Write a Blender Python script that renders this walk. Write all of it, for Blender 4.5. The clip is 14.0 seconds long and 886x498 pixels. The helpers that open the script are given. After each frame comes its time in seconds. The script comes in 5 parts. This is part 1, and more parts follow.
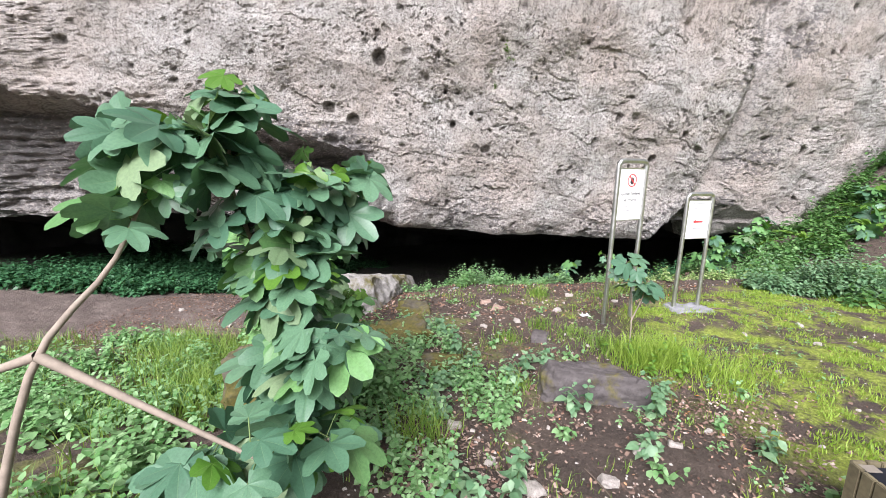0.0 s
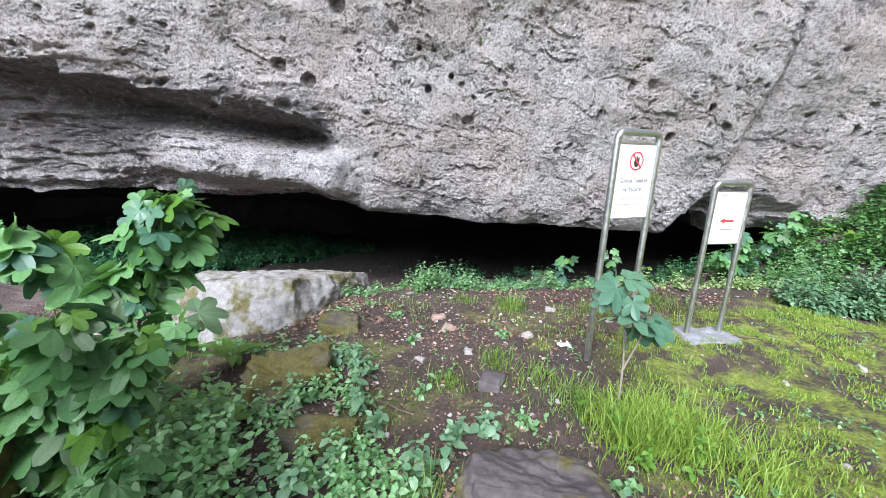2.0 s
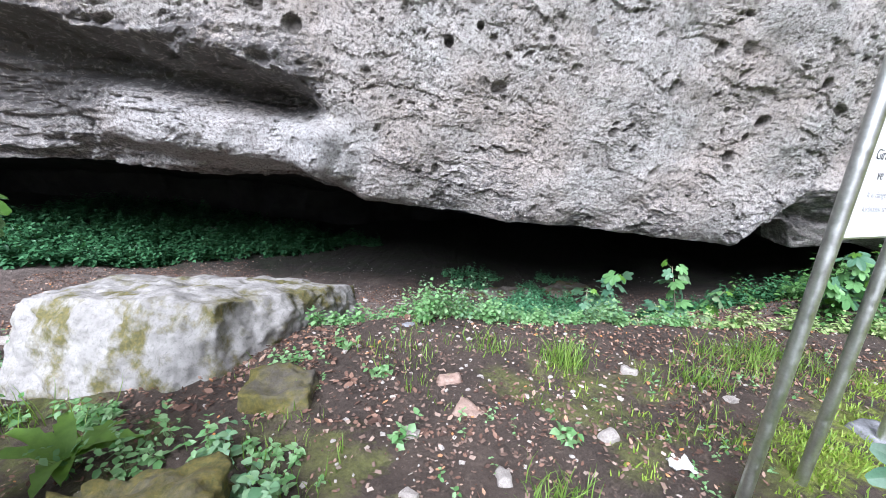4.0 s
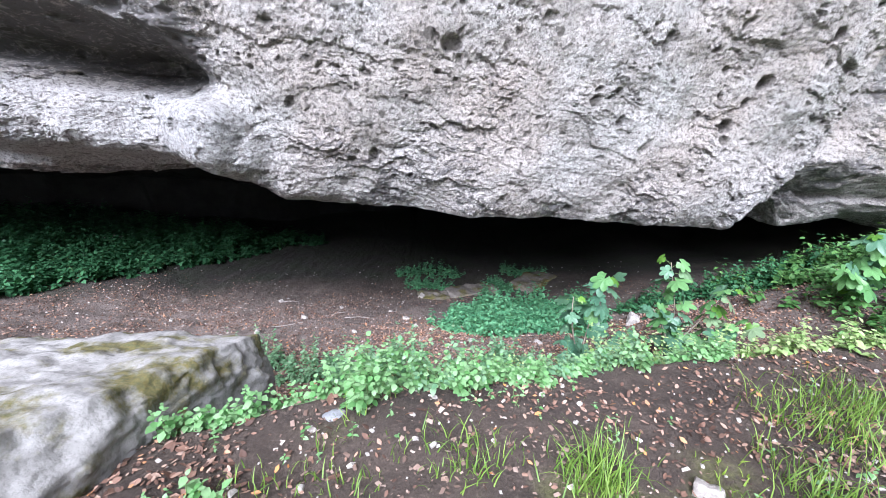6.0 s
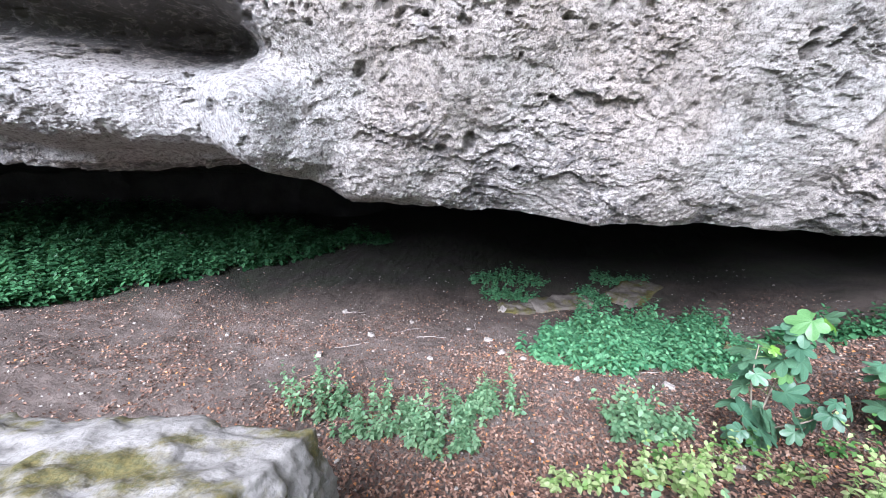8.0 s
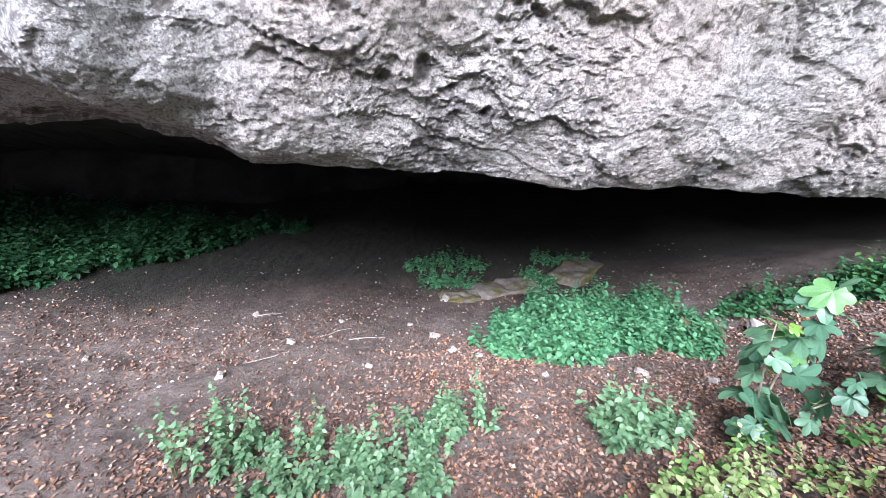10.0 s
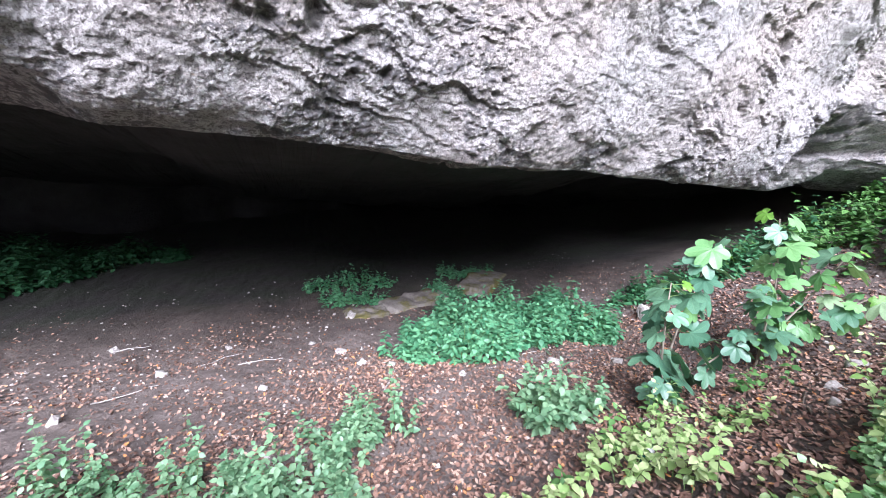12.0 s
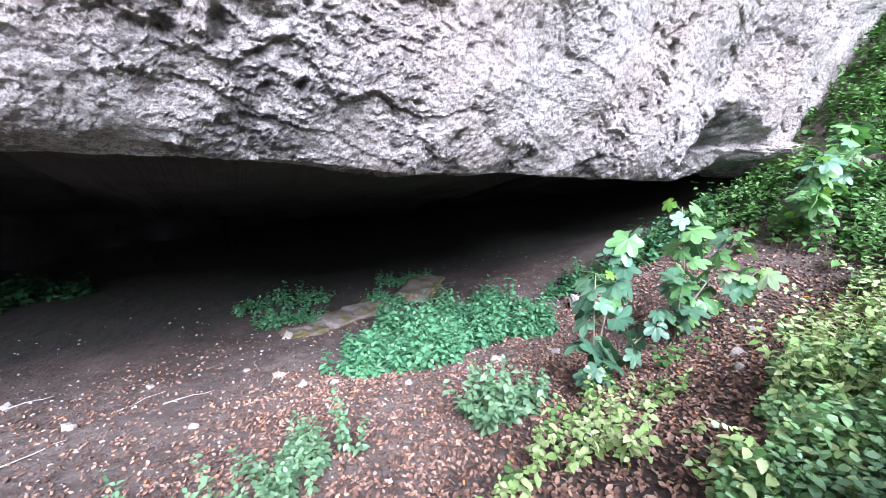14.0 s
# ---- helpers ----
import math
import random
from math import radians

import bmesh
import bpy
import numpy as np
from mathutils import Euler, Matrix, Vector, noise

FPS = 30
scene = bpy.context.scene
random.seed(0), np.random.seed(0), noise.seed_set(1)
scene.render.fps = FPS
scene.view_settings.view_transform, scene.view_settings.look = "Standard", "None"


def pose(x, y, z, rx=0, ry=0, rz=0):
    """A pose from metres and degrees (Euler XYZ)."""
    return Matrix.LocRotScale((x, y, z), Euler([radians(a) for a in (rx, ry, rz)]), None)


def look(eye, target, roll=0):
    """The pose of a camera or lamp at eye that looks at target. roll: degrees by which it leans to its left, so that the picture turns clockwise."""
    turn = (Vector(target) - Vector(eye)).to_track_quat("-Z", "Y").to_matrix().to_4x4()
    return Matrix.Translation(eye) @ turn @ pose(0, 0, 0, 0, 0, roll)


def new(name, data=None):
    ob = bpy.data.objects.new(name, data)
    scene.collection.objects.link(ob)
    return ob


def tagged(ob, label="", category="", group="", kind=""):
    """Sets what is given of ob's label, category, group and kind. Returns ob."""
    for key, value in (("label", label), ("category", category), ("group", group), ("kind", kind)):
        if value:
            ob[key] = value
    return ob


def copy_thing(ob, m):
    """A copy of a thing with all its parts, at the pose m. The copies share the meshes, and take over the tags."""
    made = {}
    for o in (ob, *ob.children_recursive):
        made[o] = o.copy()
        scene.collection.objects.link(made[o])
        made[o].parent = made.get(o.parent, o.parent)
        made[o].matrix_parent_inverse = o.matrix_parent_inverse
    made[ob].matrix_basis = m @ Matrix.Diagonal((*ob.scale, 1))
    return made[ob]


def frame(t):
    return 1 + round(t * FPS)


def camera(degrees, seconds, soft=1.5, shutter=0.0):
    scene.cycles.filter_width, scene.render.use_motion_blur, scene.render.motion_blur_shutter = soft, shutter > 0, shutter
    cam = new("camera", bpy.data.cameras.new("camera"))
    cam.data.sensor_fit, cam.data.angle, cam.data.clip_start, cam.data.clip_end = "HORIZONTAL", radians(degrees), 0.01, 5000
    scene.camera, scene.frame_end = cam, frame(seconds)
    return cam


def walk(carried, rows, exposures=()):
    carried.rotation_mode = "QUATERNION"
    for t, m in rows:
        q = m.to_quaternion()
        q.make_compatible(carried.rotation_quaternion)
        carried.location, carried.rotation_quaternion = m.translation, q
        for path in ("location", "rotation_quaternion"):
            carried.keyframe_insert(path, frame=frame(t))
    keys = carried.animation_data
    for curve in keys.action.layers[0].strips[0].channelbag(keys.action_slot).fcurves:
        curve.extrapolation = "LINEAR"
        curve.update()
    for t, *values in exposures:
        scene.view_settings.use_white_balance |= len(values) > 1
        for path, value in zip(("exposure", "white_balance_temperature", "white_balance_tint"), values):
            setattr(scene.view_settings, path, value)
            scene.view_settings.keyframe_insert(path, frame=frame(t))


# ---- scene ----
cam = camera(94.1, 14.0, soft=0.8)
METRES, EYE, TILT, LEAN, TURN = 8.0, 1.5, 0.0, 0.0, 0.0
ROWS = [
    (0.0, 0.0, 0.0, 0.0, 0.18, -11.9, -0.86),
    (0.5, 0.0434, 0.0296, -0.0055, -4.87, -12.89, 0.98),
    (1.0, 0.0718, 0.068, -0.0043, 0.44, -13.99, 1.4),
    (1.5, 0.0885, 0.1255, -0.0069, 0.82, -14.59, -3.11),
    (2.0, 0.0936, 0.1775, -0.0084, 2.1, -14.83, -2.12),
    (2.5, 0.0943, 0.2253, -0.0135, 6.83, -15.04, -1.56),
    (3.0, 0.0879, 0.2866, -0.0276, 5.85, -15.19, -3.82),
    (5.5, 0.0769, 0.5309, -0.0552, -0.33, -17.35, -2.74),
    (6.0, 0.0802, 0.5743, -0.0585, -2.48, -17.64, -2.85),
    (6.5, 0.0716, 0.6184, -0.0632, 0.49, -17.75, -1.14),
    (7.0, 0.0535, 0.6562, -0.0673, 6.82, -17.74, 0.05),
    (9.5, -0.007, 0.8434, -0.1146, -2.08, -20.9, -2.6),
    (10.0, -0.0101, 0.8576, -0.1336, -5.82, -20.37, -2.3),
    (10.5, -0.0086, 0.8685, -0.1642, -10.16, -16.83, -2.35),
    (11.0, -0.0072, 0.8726, -0.1862, -11.82, -15.59, -1.83),
    (11.5, -0.0077, 0.8729, -0.1926, -15.09, -15.09, -2.44),
    (12.0, -0.0088, 0.872, -0.1931, -19.49, -14.69, -3.43),
    (12.5, -0.0073, 0.8726, -0.1934, -23.17, -14.08, -3.99),
    (13.0, -0.0062, 0.873, -0.189, -27.17, -13.8, -1.98),
    (13.5, -0.0066, 0.8723, -0.1893, -28.39, -13.73, -1.38),
    (14.0, -0.0056, 0.872, -0.1901, -28.97, -13.66, -0.96),
]
EXPOSURES = [(0.0, 1.22, 6250, 17), (0.5, 1.17, 5950, 13), (1.5, 1.17, 5700, 14), (3.0, 1.2, 5750, 13), (5.5, 1.6, 5600, 16), (7.0, 1.7, 5600, 16), (9.5, 1.9, 5700, 17), (14.0, 2.07, 5550, 22)]
walk(cam, [(t, pose(0, 0, EYE, TILT, LEAN, TURN) @ pose(METRES * x, METRES * y, METRES * z, 90 + pitch, roll, yaw)) for t, x, y, z, yaw, pitch, roll in ROWS], EXPOSURES)

# ---- world and sun: overcast, light from the open side behind the walker ----
world = bpy.data.worlds.new("overcast_sky")
scene.world = world
world.use_nodes = True
wn = world.node_tree.nodes
sky = wn.new("ShaderNodeTexSky")
sky.sky_type = "NISHITA"
sky.sun_disc = False
sky.sun_elevation = radians(55)
sky.sun_rotation = radians(200)
sky.air_density, sky.dust_density, sky.ozone_density = 1.0, 4.0, 1.0
soft_sky = wn.new("ShaderNodeHueSaturation")
soft_sky.inputs["Saturation"].default_value = 0.25
world.node_tree.links.new(sky.outputs[0], soft_sky.inputs["Color"])
world.node_tree.links.new(soft_sky.outputs[0], wn["Background"].inputs[0])
wn["Background"].inputs[1].default_value = 0.055
sun = new("sun", bpy.data.lights.new("sun", "SUN"))
sun.data.energy, sun.data.angle, sun.data.color = 3.4, radians(38), (1.0, 0.985, 0.965)
sun.matrix_world = look((-4, -8, 12), (0, 6, 0))


# ---- numeric noise ----
RNG = np.random.default_rng(7)
PERM = np.concatenate([RNG.permutation(256)] * 3)
GRAD = RNG.normal(size=(256, 3))
GRAD /= np.linalg.norm(GRAD, axis=1)[:, None]
JIT = RNG.random((256, 3))


def pnoise(p):
    """Gradient noise of n x 3 places, about -1 to 1."""
    i = np.floor(p).astype(int)
    f = p - i
    i &= 255
    u = f * f * f * (f * (f * 6 - 15) + 10)
    total = np.zeros(len(p))
    for a in (0, 1):
        for b in (0, 1):
            for c in (0, 1):
                g = GRAD[PERM[PERM[PERM[i[:, 0] + a & 255] + (i[:, 1] + b & 255)] + (i[:, 2] + c & 255)]]
                d = (g * (f - (a, b, c))).sum(1)
                w = (u[:, 0] if a else 1 - u[:, 0]) * (u[:, 1] if b else 1 - u[:, 1]) * (u[:, 2] if c else 1 - u[:, 2])
                total += w * d
    return total * 1.6


def fbm(p, octaves, gain=0.5):
    total, amp = np.zeros(len(p)), 1.0
    for k in range(octaves):
        total += amp * pnoise(p * 2.0**k + 17.3 * k)
        amp *= gain
    return total


def cells(p):
    """Distance to the nearest scattered point, and that point's random number."""
    i = np.floor(p - 0.5).astype(int)
    best, rnd = np.full(len(p), 9.0), np.zeros(len(p))
    for a in (0, 1):
        for b in (0, 1):
            for c in (0, 1):
                j = i + (a, b, c)
                h = PERM[PERM[PERM[j[:, 0] & 255] + (j[:, 1] & 255)] + (j[:, 2] & 255)]
                d = ((j + 0.15 + 0.7 * JIT[h] - p) ** 2).sum(1)
                near = d < best
                best[near], rnd[near] = d[near], JIT[h, 0][near]
    best = np.sqrt(best)
    return best, rnd


def scales(p):
    """Scattered cells: distance to the centre, the cell's random number, and how far below its centre a place lies."""
    i = np.floor(p - 0.5).astype(int)
    best, rnd, below = np.full(len(p), 9.0), np.zeros(len(p)), np.zeros(len(p))
    for a in (0, 1):
        for b in (0, 1):
            for c in (0, 1):
                j = i + (a, b, c)
                h = PERM[PERM[PERM[j[:, 0] & 255] + (j[:, 1] & 255)] + (j[:, 2] & 255)]
                gap = j + 0.15 + 0.7 * JIT[h] - p
                d = (gap**2).sum(1)
                near = d < best
                best[near], rnd[near], below[near] = d[near], JIT[h, 0][near], gap[near, 2]
    return np.sqrt(best), rnd, below


def step(a, b, x):
    t = np.clip((x - a) / (b - a), 0, 1)
    return t * t * (3 - 2 * t)


def spread(parts):
    """Grid lines: (start, stop, spacing) stretches joined."""
    return np.unique(np.concatenate([np.arange(a, b, d) for a, b, d in parts]))


# ---- meshes ----
def mesh_object(name, verts, faces, materials, parent=None, smooth=True, index=None, label=""):
    me = bpy.data.meshes.new(name)
    verts = np.asarray(verts, dtype=np.float32)
    faces = np.asarray(faces, dtype=np.int32)
    n, k = faces.shape
    me.vertices.add(len(verts))
    me.vertices.foreach_set("co", verts.ravel())
    me.loops.add(n * k)
    me.loops.foreach_set("vertex_index", faces.ravel())
    me.polygons.add(n)
    me.polygons.foreach_set("loop_start", np.arange(0, n * k, k, dtype=np.int32))
    me.polygons.foreach_set("use_smooth", np.full(n, smooth))
    for m in materials if isinstance(materials, (list, tuple)) else [materials]:
        me.materials.append(m)
    if index is not None:
        me.polygons.foreach_set("material_index", np.asarray(index, dtype=np.int32))
    me.update()
    me.validate()
    ob = new(name, me)
    if parent:
        ob.parent = parent
    if label:
        ob["label"] = label
    return ob


def attribute(ob, name, values):
    ob.data.attributes.new(name, "FLOAT", "POINT").data.foreach_set("value", np.asarray(values, dtype=np.float32))


def part(name, bm, material, parent=None, label="", smooth=False):
    me = bpy.data.meshes.new(name)
    bm.to_mesh(me)
    bm.free()
    me.materials.append(material)
    if smooth:
        me.polygons.foreach_set("use_smooth", np.full(len(me.polygons), True))
    ob = new(name, me)
    if parent:
        ob.parent = parent
    if label:
        ob["label"] = label
    return ob


def thing(name, x, y, z, rz=0.0, label="", category="", group=""):
    ob = new(name)
    ob.empty_display_size = 0.1
    ob.matrix_basis = pose(x, y, z, 0, 0, rz)
    return tagged(ob, label, category, group)


def grid_faces(nu, nv):
    a = np.arange(nu * nv).reshape(nu, nv)
    return np.stack([a[:-1, :-1].ravel(), a[1:, :-1].ravel(), a[1:, 1:].ravel(), a[:-1, 1:].ravel()], 1)


def turned(rx, ry, rz):
    """n x 3 x 3 turns: first about x, then y, then z (radians)."""
    rx, ry, rz = np.broadcast_arrays(np.asarray(rx, float), np.asarray(ry, float), np.asarray(rz, float))
    cx, sx, cy, sy, cz, sz = np.cos(rx), np.sin(rx), np.cos(ry), np.sin(ry), np.cos(rz), np.sin(rz)
    m = np.empty(rx.shape + (3, 3))
    m[..., 0, 0], m[..., 0, 1], m[..., 0, 2] = cz * cy, cz * sy * sx - sz * cx, cz * sy * cx + sz * sx
    m[..., 1, 0], m[..., 1, 1], m[..., 1, 2] = sz * cy, sz * sy * sx + cz * cx, sz * sy * cx - cz * sx
    m[..., 2, 0], m[..., 2, 1], m[..., 2, 2] = -sy, cy * sx, cy * cx
    return m


def strew(verts, faces, place, turn, size):
    """Copies of one small shape joined: verts, faces of all."""
    v = np.einsum("nij,kj->nki", turn * np.asarray(size).reshape(-1, 1, 1), verts) + place[:, None, :]
    f = (faces[None] + (np.arange(len(place)) * len(verts))[:, None, None])
    return v.reshape(-1, 3), f.reshape(-1, faces.shape[1])


def joined(pieces):
    """Pieces of (verts, faces) as one."""
    vs, fs, n = [], [], 0
    for v, f in pieces:
        vs.append(v)
        fs.append(f + n)
        n += len(v)
    return np.concatenate(vs), np.concatenate(fs)


# ---- materials ----
class Mat:
    def __init__(self, name, rough=0.8, bump=0.0):
        self.m = bpy.data.materials.new(name)
        self.m.use_nodes = True
        self.t = self.m.node_tree
        self.b = self.t.nodes["Principled BSDF"]
        self.b.inputs["Roughness"].default_value = rough
        self.co = None

    def node(self, kind, **inputs):
        n = self.t.nodes.new("ShaderNode" + kind)
        for k, v in inputs.items():
            sock = n.inputs[int(k[1:])] if k[0] == "_" and k[1:].isdigit() else n.inputs[k]
            if isinstance(v, bpy.types.NodeSocket):
                self.t.links.new(v, sock)
            else:
                sock.default_value = v
        return n

    def coord(self, which="Object"):
        return self.node("TexCoord").outputs[which]

    def scaled(self, s, which="Object"):
        n = self.node("Mapping", Vector=self.coord(which))
        n.inputs["Scale"].default_value = s
        return n.outputs[0]

    def noise(self, scale, detail=5, rough=0.6, vector=None):
        n = self.node("TexNoise", Vector=vector or self.coord(), Scale=scale, Detail=detail, Roughness=rough)
        return n.outputs[0]

    def voronoi(self, scale, vector=None, feature="F1", out="Distance"):
        n = self.node("TexVoronoi", Vector=vector or self.coord(), Scale=scale)
        n.feature = feature
        return n.outputs[out]

    def ramp(self, value, *stops):
        n = self.node("ValToRGB", Fac=value)
        els = n.color_ramp.elements
        while len(els) < len(stops):
            els.new(0.5)
        for e, (p, c) in zip(els, stops):
            e.position = p
            e.color = (*c, 1) if isinstance(c, tuple) else (c, c, c, 1)
        return n.outputs[0]

    def mix(self, fac, a, b, mode="MIX"):
        n = self.t.nodes.new("ShaderNodeMix")
        n.data_type, n.blend_type = "RGBA", mode
        for sock, v in zip((n.inputs[0], n.inputs[6], n.inputs[7]), (fac, a, b)):
            if isinstance(v, bpy.types.NodeSocket):
                self.t.links.new(v, sock)
            else:
                sock.default_value = v if not isinstance(v, tuple) else (*v, 1)
        return n.outputs[2]

    def math(self, op, a, b=0.5):
        n = self.t.nodes.new("ShaderNodeMath")
        n.operation = op
        for sock, v in zip(n.inputs, (a, b)):
            if isinstance(v, bpy.types.NodeSocket):
                self.t.links.new(v, sock)
            else:
                sock.default_value = v
        return n.outputs[0]

    def attr(self, name):
        n = self.t.nodes.new("ShaderNodeAttribute")
        n.attribute_name = name
        return n.outputs["Fac"]

    def island(self):
        return self.t.nodes.new("ShaderNodeNewGeometry").outputs["Random Per Island"]

    def per_object(self):
        return self.t.nodes.new("ShaderNodeObjectInfo").outputs["Random"]

    def color(self, c):
        self.t.links.new(c, self.b.inputs["Base Color"])
        return self

    def rough(self, c):
        self.t.links.new(c, self.b.inputs["Roughness"])
        return self

    def bump(self, height, strength, distance):
        n = self.node("Bump", Height=height, Strength=strength, Distance=distance)
        old = self.b.inputs["Normal"].links
        if old:
            self.t.links.new(old[0].from_socket, n.inputs["Normal"])
        self.t.links.new(n.outputs[0], self.b.inputs["Normal"])
        return self


def rock_material():
    """Pale pitted conglomerate with tan patches, grey pebbles, dark stains, and shade painted into the pits."""
    k = Mat("pitted_conglomerate", 0.92)
    big = k.noise(0.55, 6, 0.6)
    mid = k.noise(3.5, 8, 0.7)
    fine = k.noise(24, 7, 0.75)
    base = k.ramp(mid, (0.25, (0.42, 0.395, 0.365)), (0.44, (0.56, 0.535, 0.50)), (0.60, (0.66, 0.645, 0.615)), (0.82, (0.75, 0.74, 0.715)))
    base = k.mix(k.ramp(big, (0.40, 0.0), (0.60, 0.65)), base, (0.55, 0.455, 0.39))
    streak = k.noise(1.0, 7, 0.65, k.scaled((2.2, 2.2, 0.35)))
    base = k.mix(k.ramp(streak, (0.60, 0.0), (0.72, 0.55)), base, (0.17, 0.17, 0.175))
    base = k.mix(k.math("MULTIPLY", k.attr("pale"), 0.5), base, k.ramp(fine, (0.3, (0.64, 0.645, 0.655)), (0.7, (0.80, 0.80, 0.81))))
    peb = k.voronoi(7.0, out="Color")
    pebd = k.voronoi(7.0)
    sep = k.node("SeparateColor", Color=peb)
    pick = k.math("GREATER_THAN", sep.outputs[0], 0.86)
    shape = k.math("LESS_THAN", pebd, 0.26)
    base = k.mix(k.math("MULTIPLY", k.math("MULTIPLY", pick, shape), 0.6), base, k.mix(sep.outputs[1], (0.30, 0.31, 0.34), (0.52, 0.44, 0.36)))
    base = k.mix(k.ramp(k.noise(6.5, 3, 0.5), (0.74, 0.0), (0.80, 0.6)), base, (0.50, 0.30, 0.13))
    base = k.mix(k.ramp(k.noise(60, 5, 0.75), (0.56, 0.0), (0.64, 0.6)), base, (0.78, 0.765, 0.75))
    # Dark grey for stains, and for shade painted in recesses and undersides.
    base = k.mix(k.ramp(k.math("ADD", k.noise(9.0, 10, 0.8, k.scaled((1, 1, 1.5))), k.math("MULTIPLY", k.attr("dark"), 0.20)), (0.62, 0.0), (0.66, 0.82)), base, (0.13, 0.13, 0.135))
    base = k.mix(k.ramp(fine, (0.435, 0.8), (0.475, 0.0)), base, (0.20, 0.175, 0.165))
    base = k.mix(k.ramp(k.noise(85, 5, 0.75), (0.43, 0.75), (0.47, 0.0)), base, (0.19, 0.16, 0.155))
    warp = k.node("VectorMath", _0=k.coord(), _1=k.node("VectorMath", _0=k.node("TexNoise", Vector=k.coord(), Scale=16.0, Detail=4.0).outputs["Color"], _1=(0.09, 0.09, 0.09)).outputs[0])
    warp.inputs[1].links[0].from_node.operation = "MULTIPLY"
    pores = None
    for scale, share, reach in ((4.2, 0.70, 0.30), (10.5, 0.62, 0.30), (23.0, 0.60, 0.30)):
        kind = k.node("SeparateColor", Color=k.voronoi(scale, warp.outputs[0], out="Color"))
        size = k.math("MULTIPLY", k.math("SUBTRACT", kind.outputs[0], share), reach / (1 - share))
        hole = k.ramp(k.math("SUBTRACT", size, k.voronoi(scale, warp.outputs[0])), (0.0, 0.0), (0.06, 1.0))
        pores = hole if pores is None else k.math("MAXIMUM", pores, hole)
    # Pores and pits are tinted dark for the shade inside them.
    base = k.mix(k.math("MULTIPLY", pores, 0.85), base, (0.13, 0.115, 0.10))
    k.color(k.mix(k.attr("pit_shade"), base, (0.10, 0.088, 0.075)))
    k.bump(k.math("SUBTRACT", 1.0, pores), 0.7, 0.03)
    k.bump(k.noise(120, 5, 0.75), 0.8, 0.012)
    k.bump(fine, 1.0, 0.05)
    k.bump(k.noise(48, 8, 0.7, k.scaled((1, 1, 1.6))), 0.9, 0.03)
    k.bump(k.noise(9, 9, 0.75), 0.5, 0.06)
    return k.m


def stone_material(name, lo, hi, moss, scale=6.0, rough=0.88):
    k = Mat(name, rough)
    base = k.ramp(k.noise(scale, 8, 0.68), (0.28, lo), (0.72, hi))
    base = k.mix(k.ramp(k.noise(scale * 7, 4, 0.7), (0.30, 0.5), (0.5, 0.0)), base, tuple(c * 0.45 for c in lo))
    base = k.mix(k.ramp(k.noise(scale * 2.3, 7, 0.7), (0.70, 0.0), (0.76, 0.55)), base, tuple(min(0.7, c * 2.2) for c in hi))
    if moss:
        base = k.mix(k.math("MULTIPLY", k.ramp(k.noise(scale * 0.55, 6, 0.65), (0.5 - 0.12 * moss, 0.0), (0.62 - 0.1 * moss, 0.9)), 1.0), base,
                     k.ramp(k.noise(40, 4, 0.6), (0.3, (0.055, 0.06, 0.012)), (0.7, (0.16, 0.13, 0.025))))
    k.color(base)
    k.bump(k.noise(scale * 9, 5, 0.7), 0.5, 0.008)
    k.bump(k.noise(scale * 1.8, 6, 0.65), 0.5, 0.03)
    return k.m


def soil_material():
    """Dark soil outside with turf where it grows, dusty grey-brown floor under the overhang, darkened inward for cave
    shade.
    """
    k = Mat("soil_and_turf", 0.95)
    co = k.coord()
    mid, fine = k.noise(2.2, 7, 0.65), k.noise(30, 5, 0.7)
    soil = k.ramp(mid, (0.3, (0.058, 0.043, 0.035)), (0.7, (0.135, 0.100, 0.080)))
    dust = k.ramp(mid, (0.3, (0.12, 0.092, 0.08)), (0.55, (0.20, 0.16, 0.14)), (0.75, (0.28, 0.235, 0.21)))
    base = k.mix(k.attr("dust"), soil, dust)
    base = k.mix(k.math("MULTIPLY", k.attr("shade_and_algae"), 0.9), base, k.ramp(k.noise(1.4, 6, 0.6), (0.4, (0.035, 0.031, 0.027)), (0.65, (0.032, 0.042, 0.022))))
    base = k.mix(k.ramp(fine, (0.55, 0.0), (0.68, 0.45)), base, k.mix(k.attr("shade_and_algae"), (0.24, 0.18, 0.14), (0.05, 0.045, 0.038)))
    base = k.mix(k.ramp(k.noise(60, 3, 0.6), (0.25, 0.6), (0.42, 0.0)), base, (0.028, 0.02, 0.015))
    turf = k.ramp(k.noise(26, 7, 0.75), (0.3, (0.085, 0.10, 0.02)), (0.5, (0.27, 0.34, 0.045)), (0.7, (0.47, 0.54, 0.12)))
    mask = k.math("MULTIPLY", k.attr("turf"), k.ramp(k.noise(3.2, 8, 0.7), (0.44, 0.0), (0.55, 1.0)))
    base = k.mix(mask, base, turf)
    k.color(base)
    k.bump(k.noise(55, 6, 0.75), 1.0, 0.03)
    k.bump(k.noise(11, 8, 0.7), 0.8, 0.06)
    return k.m


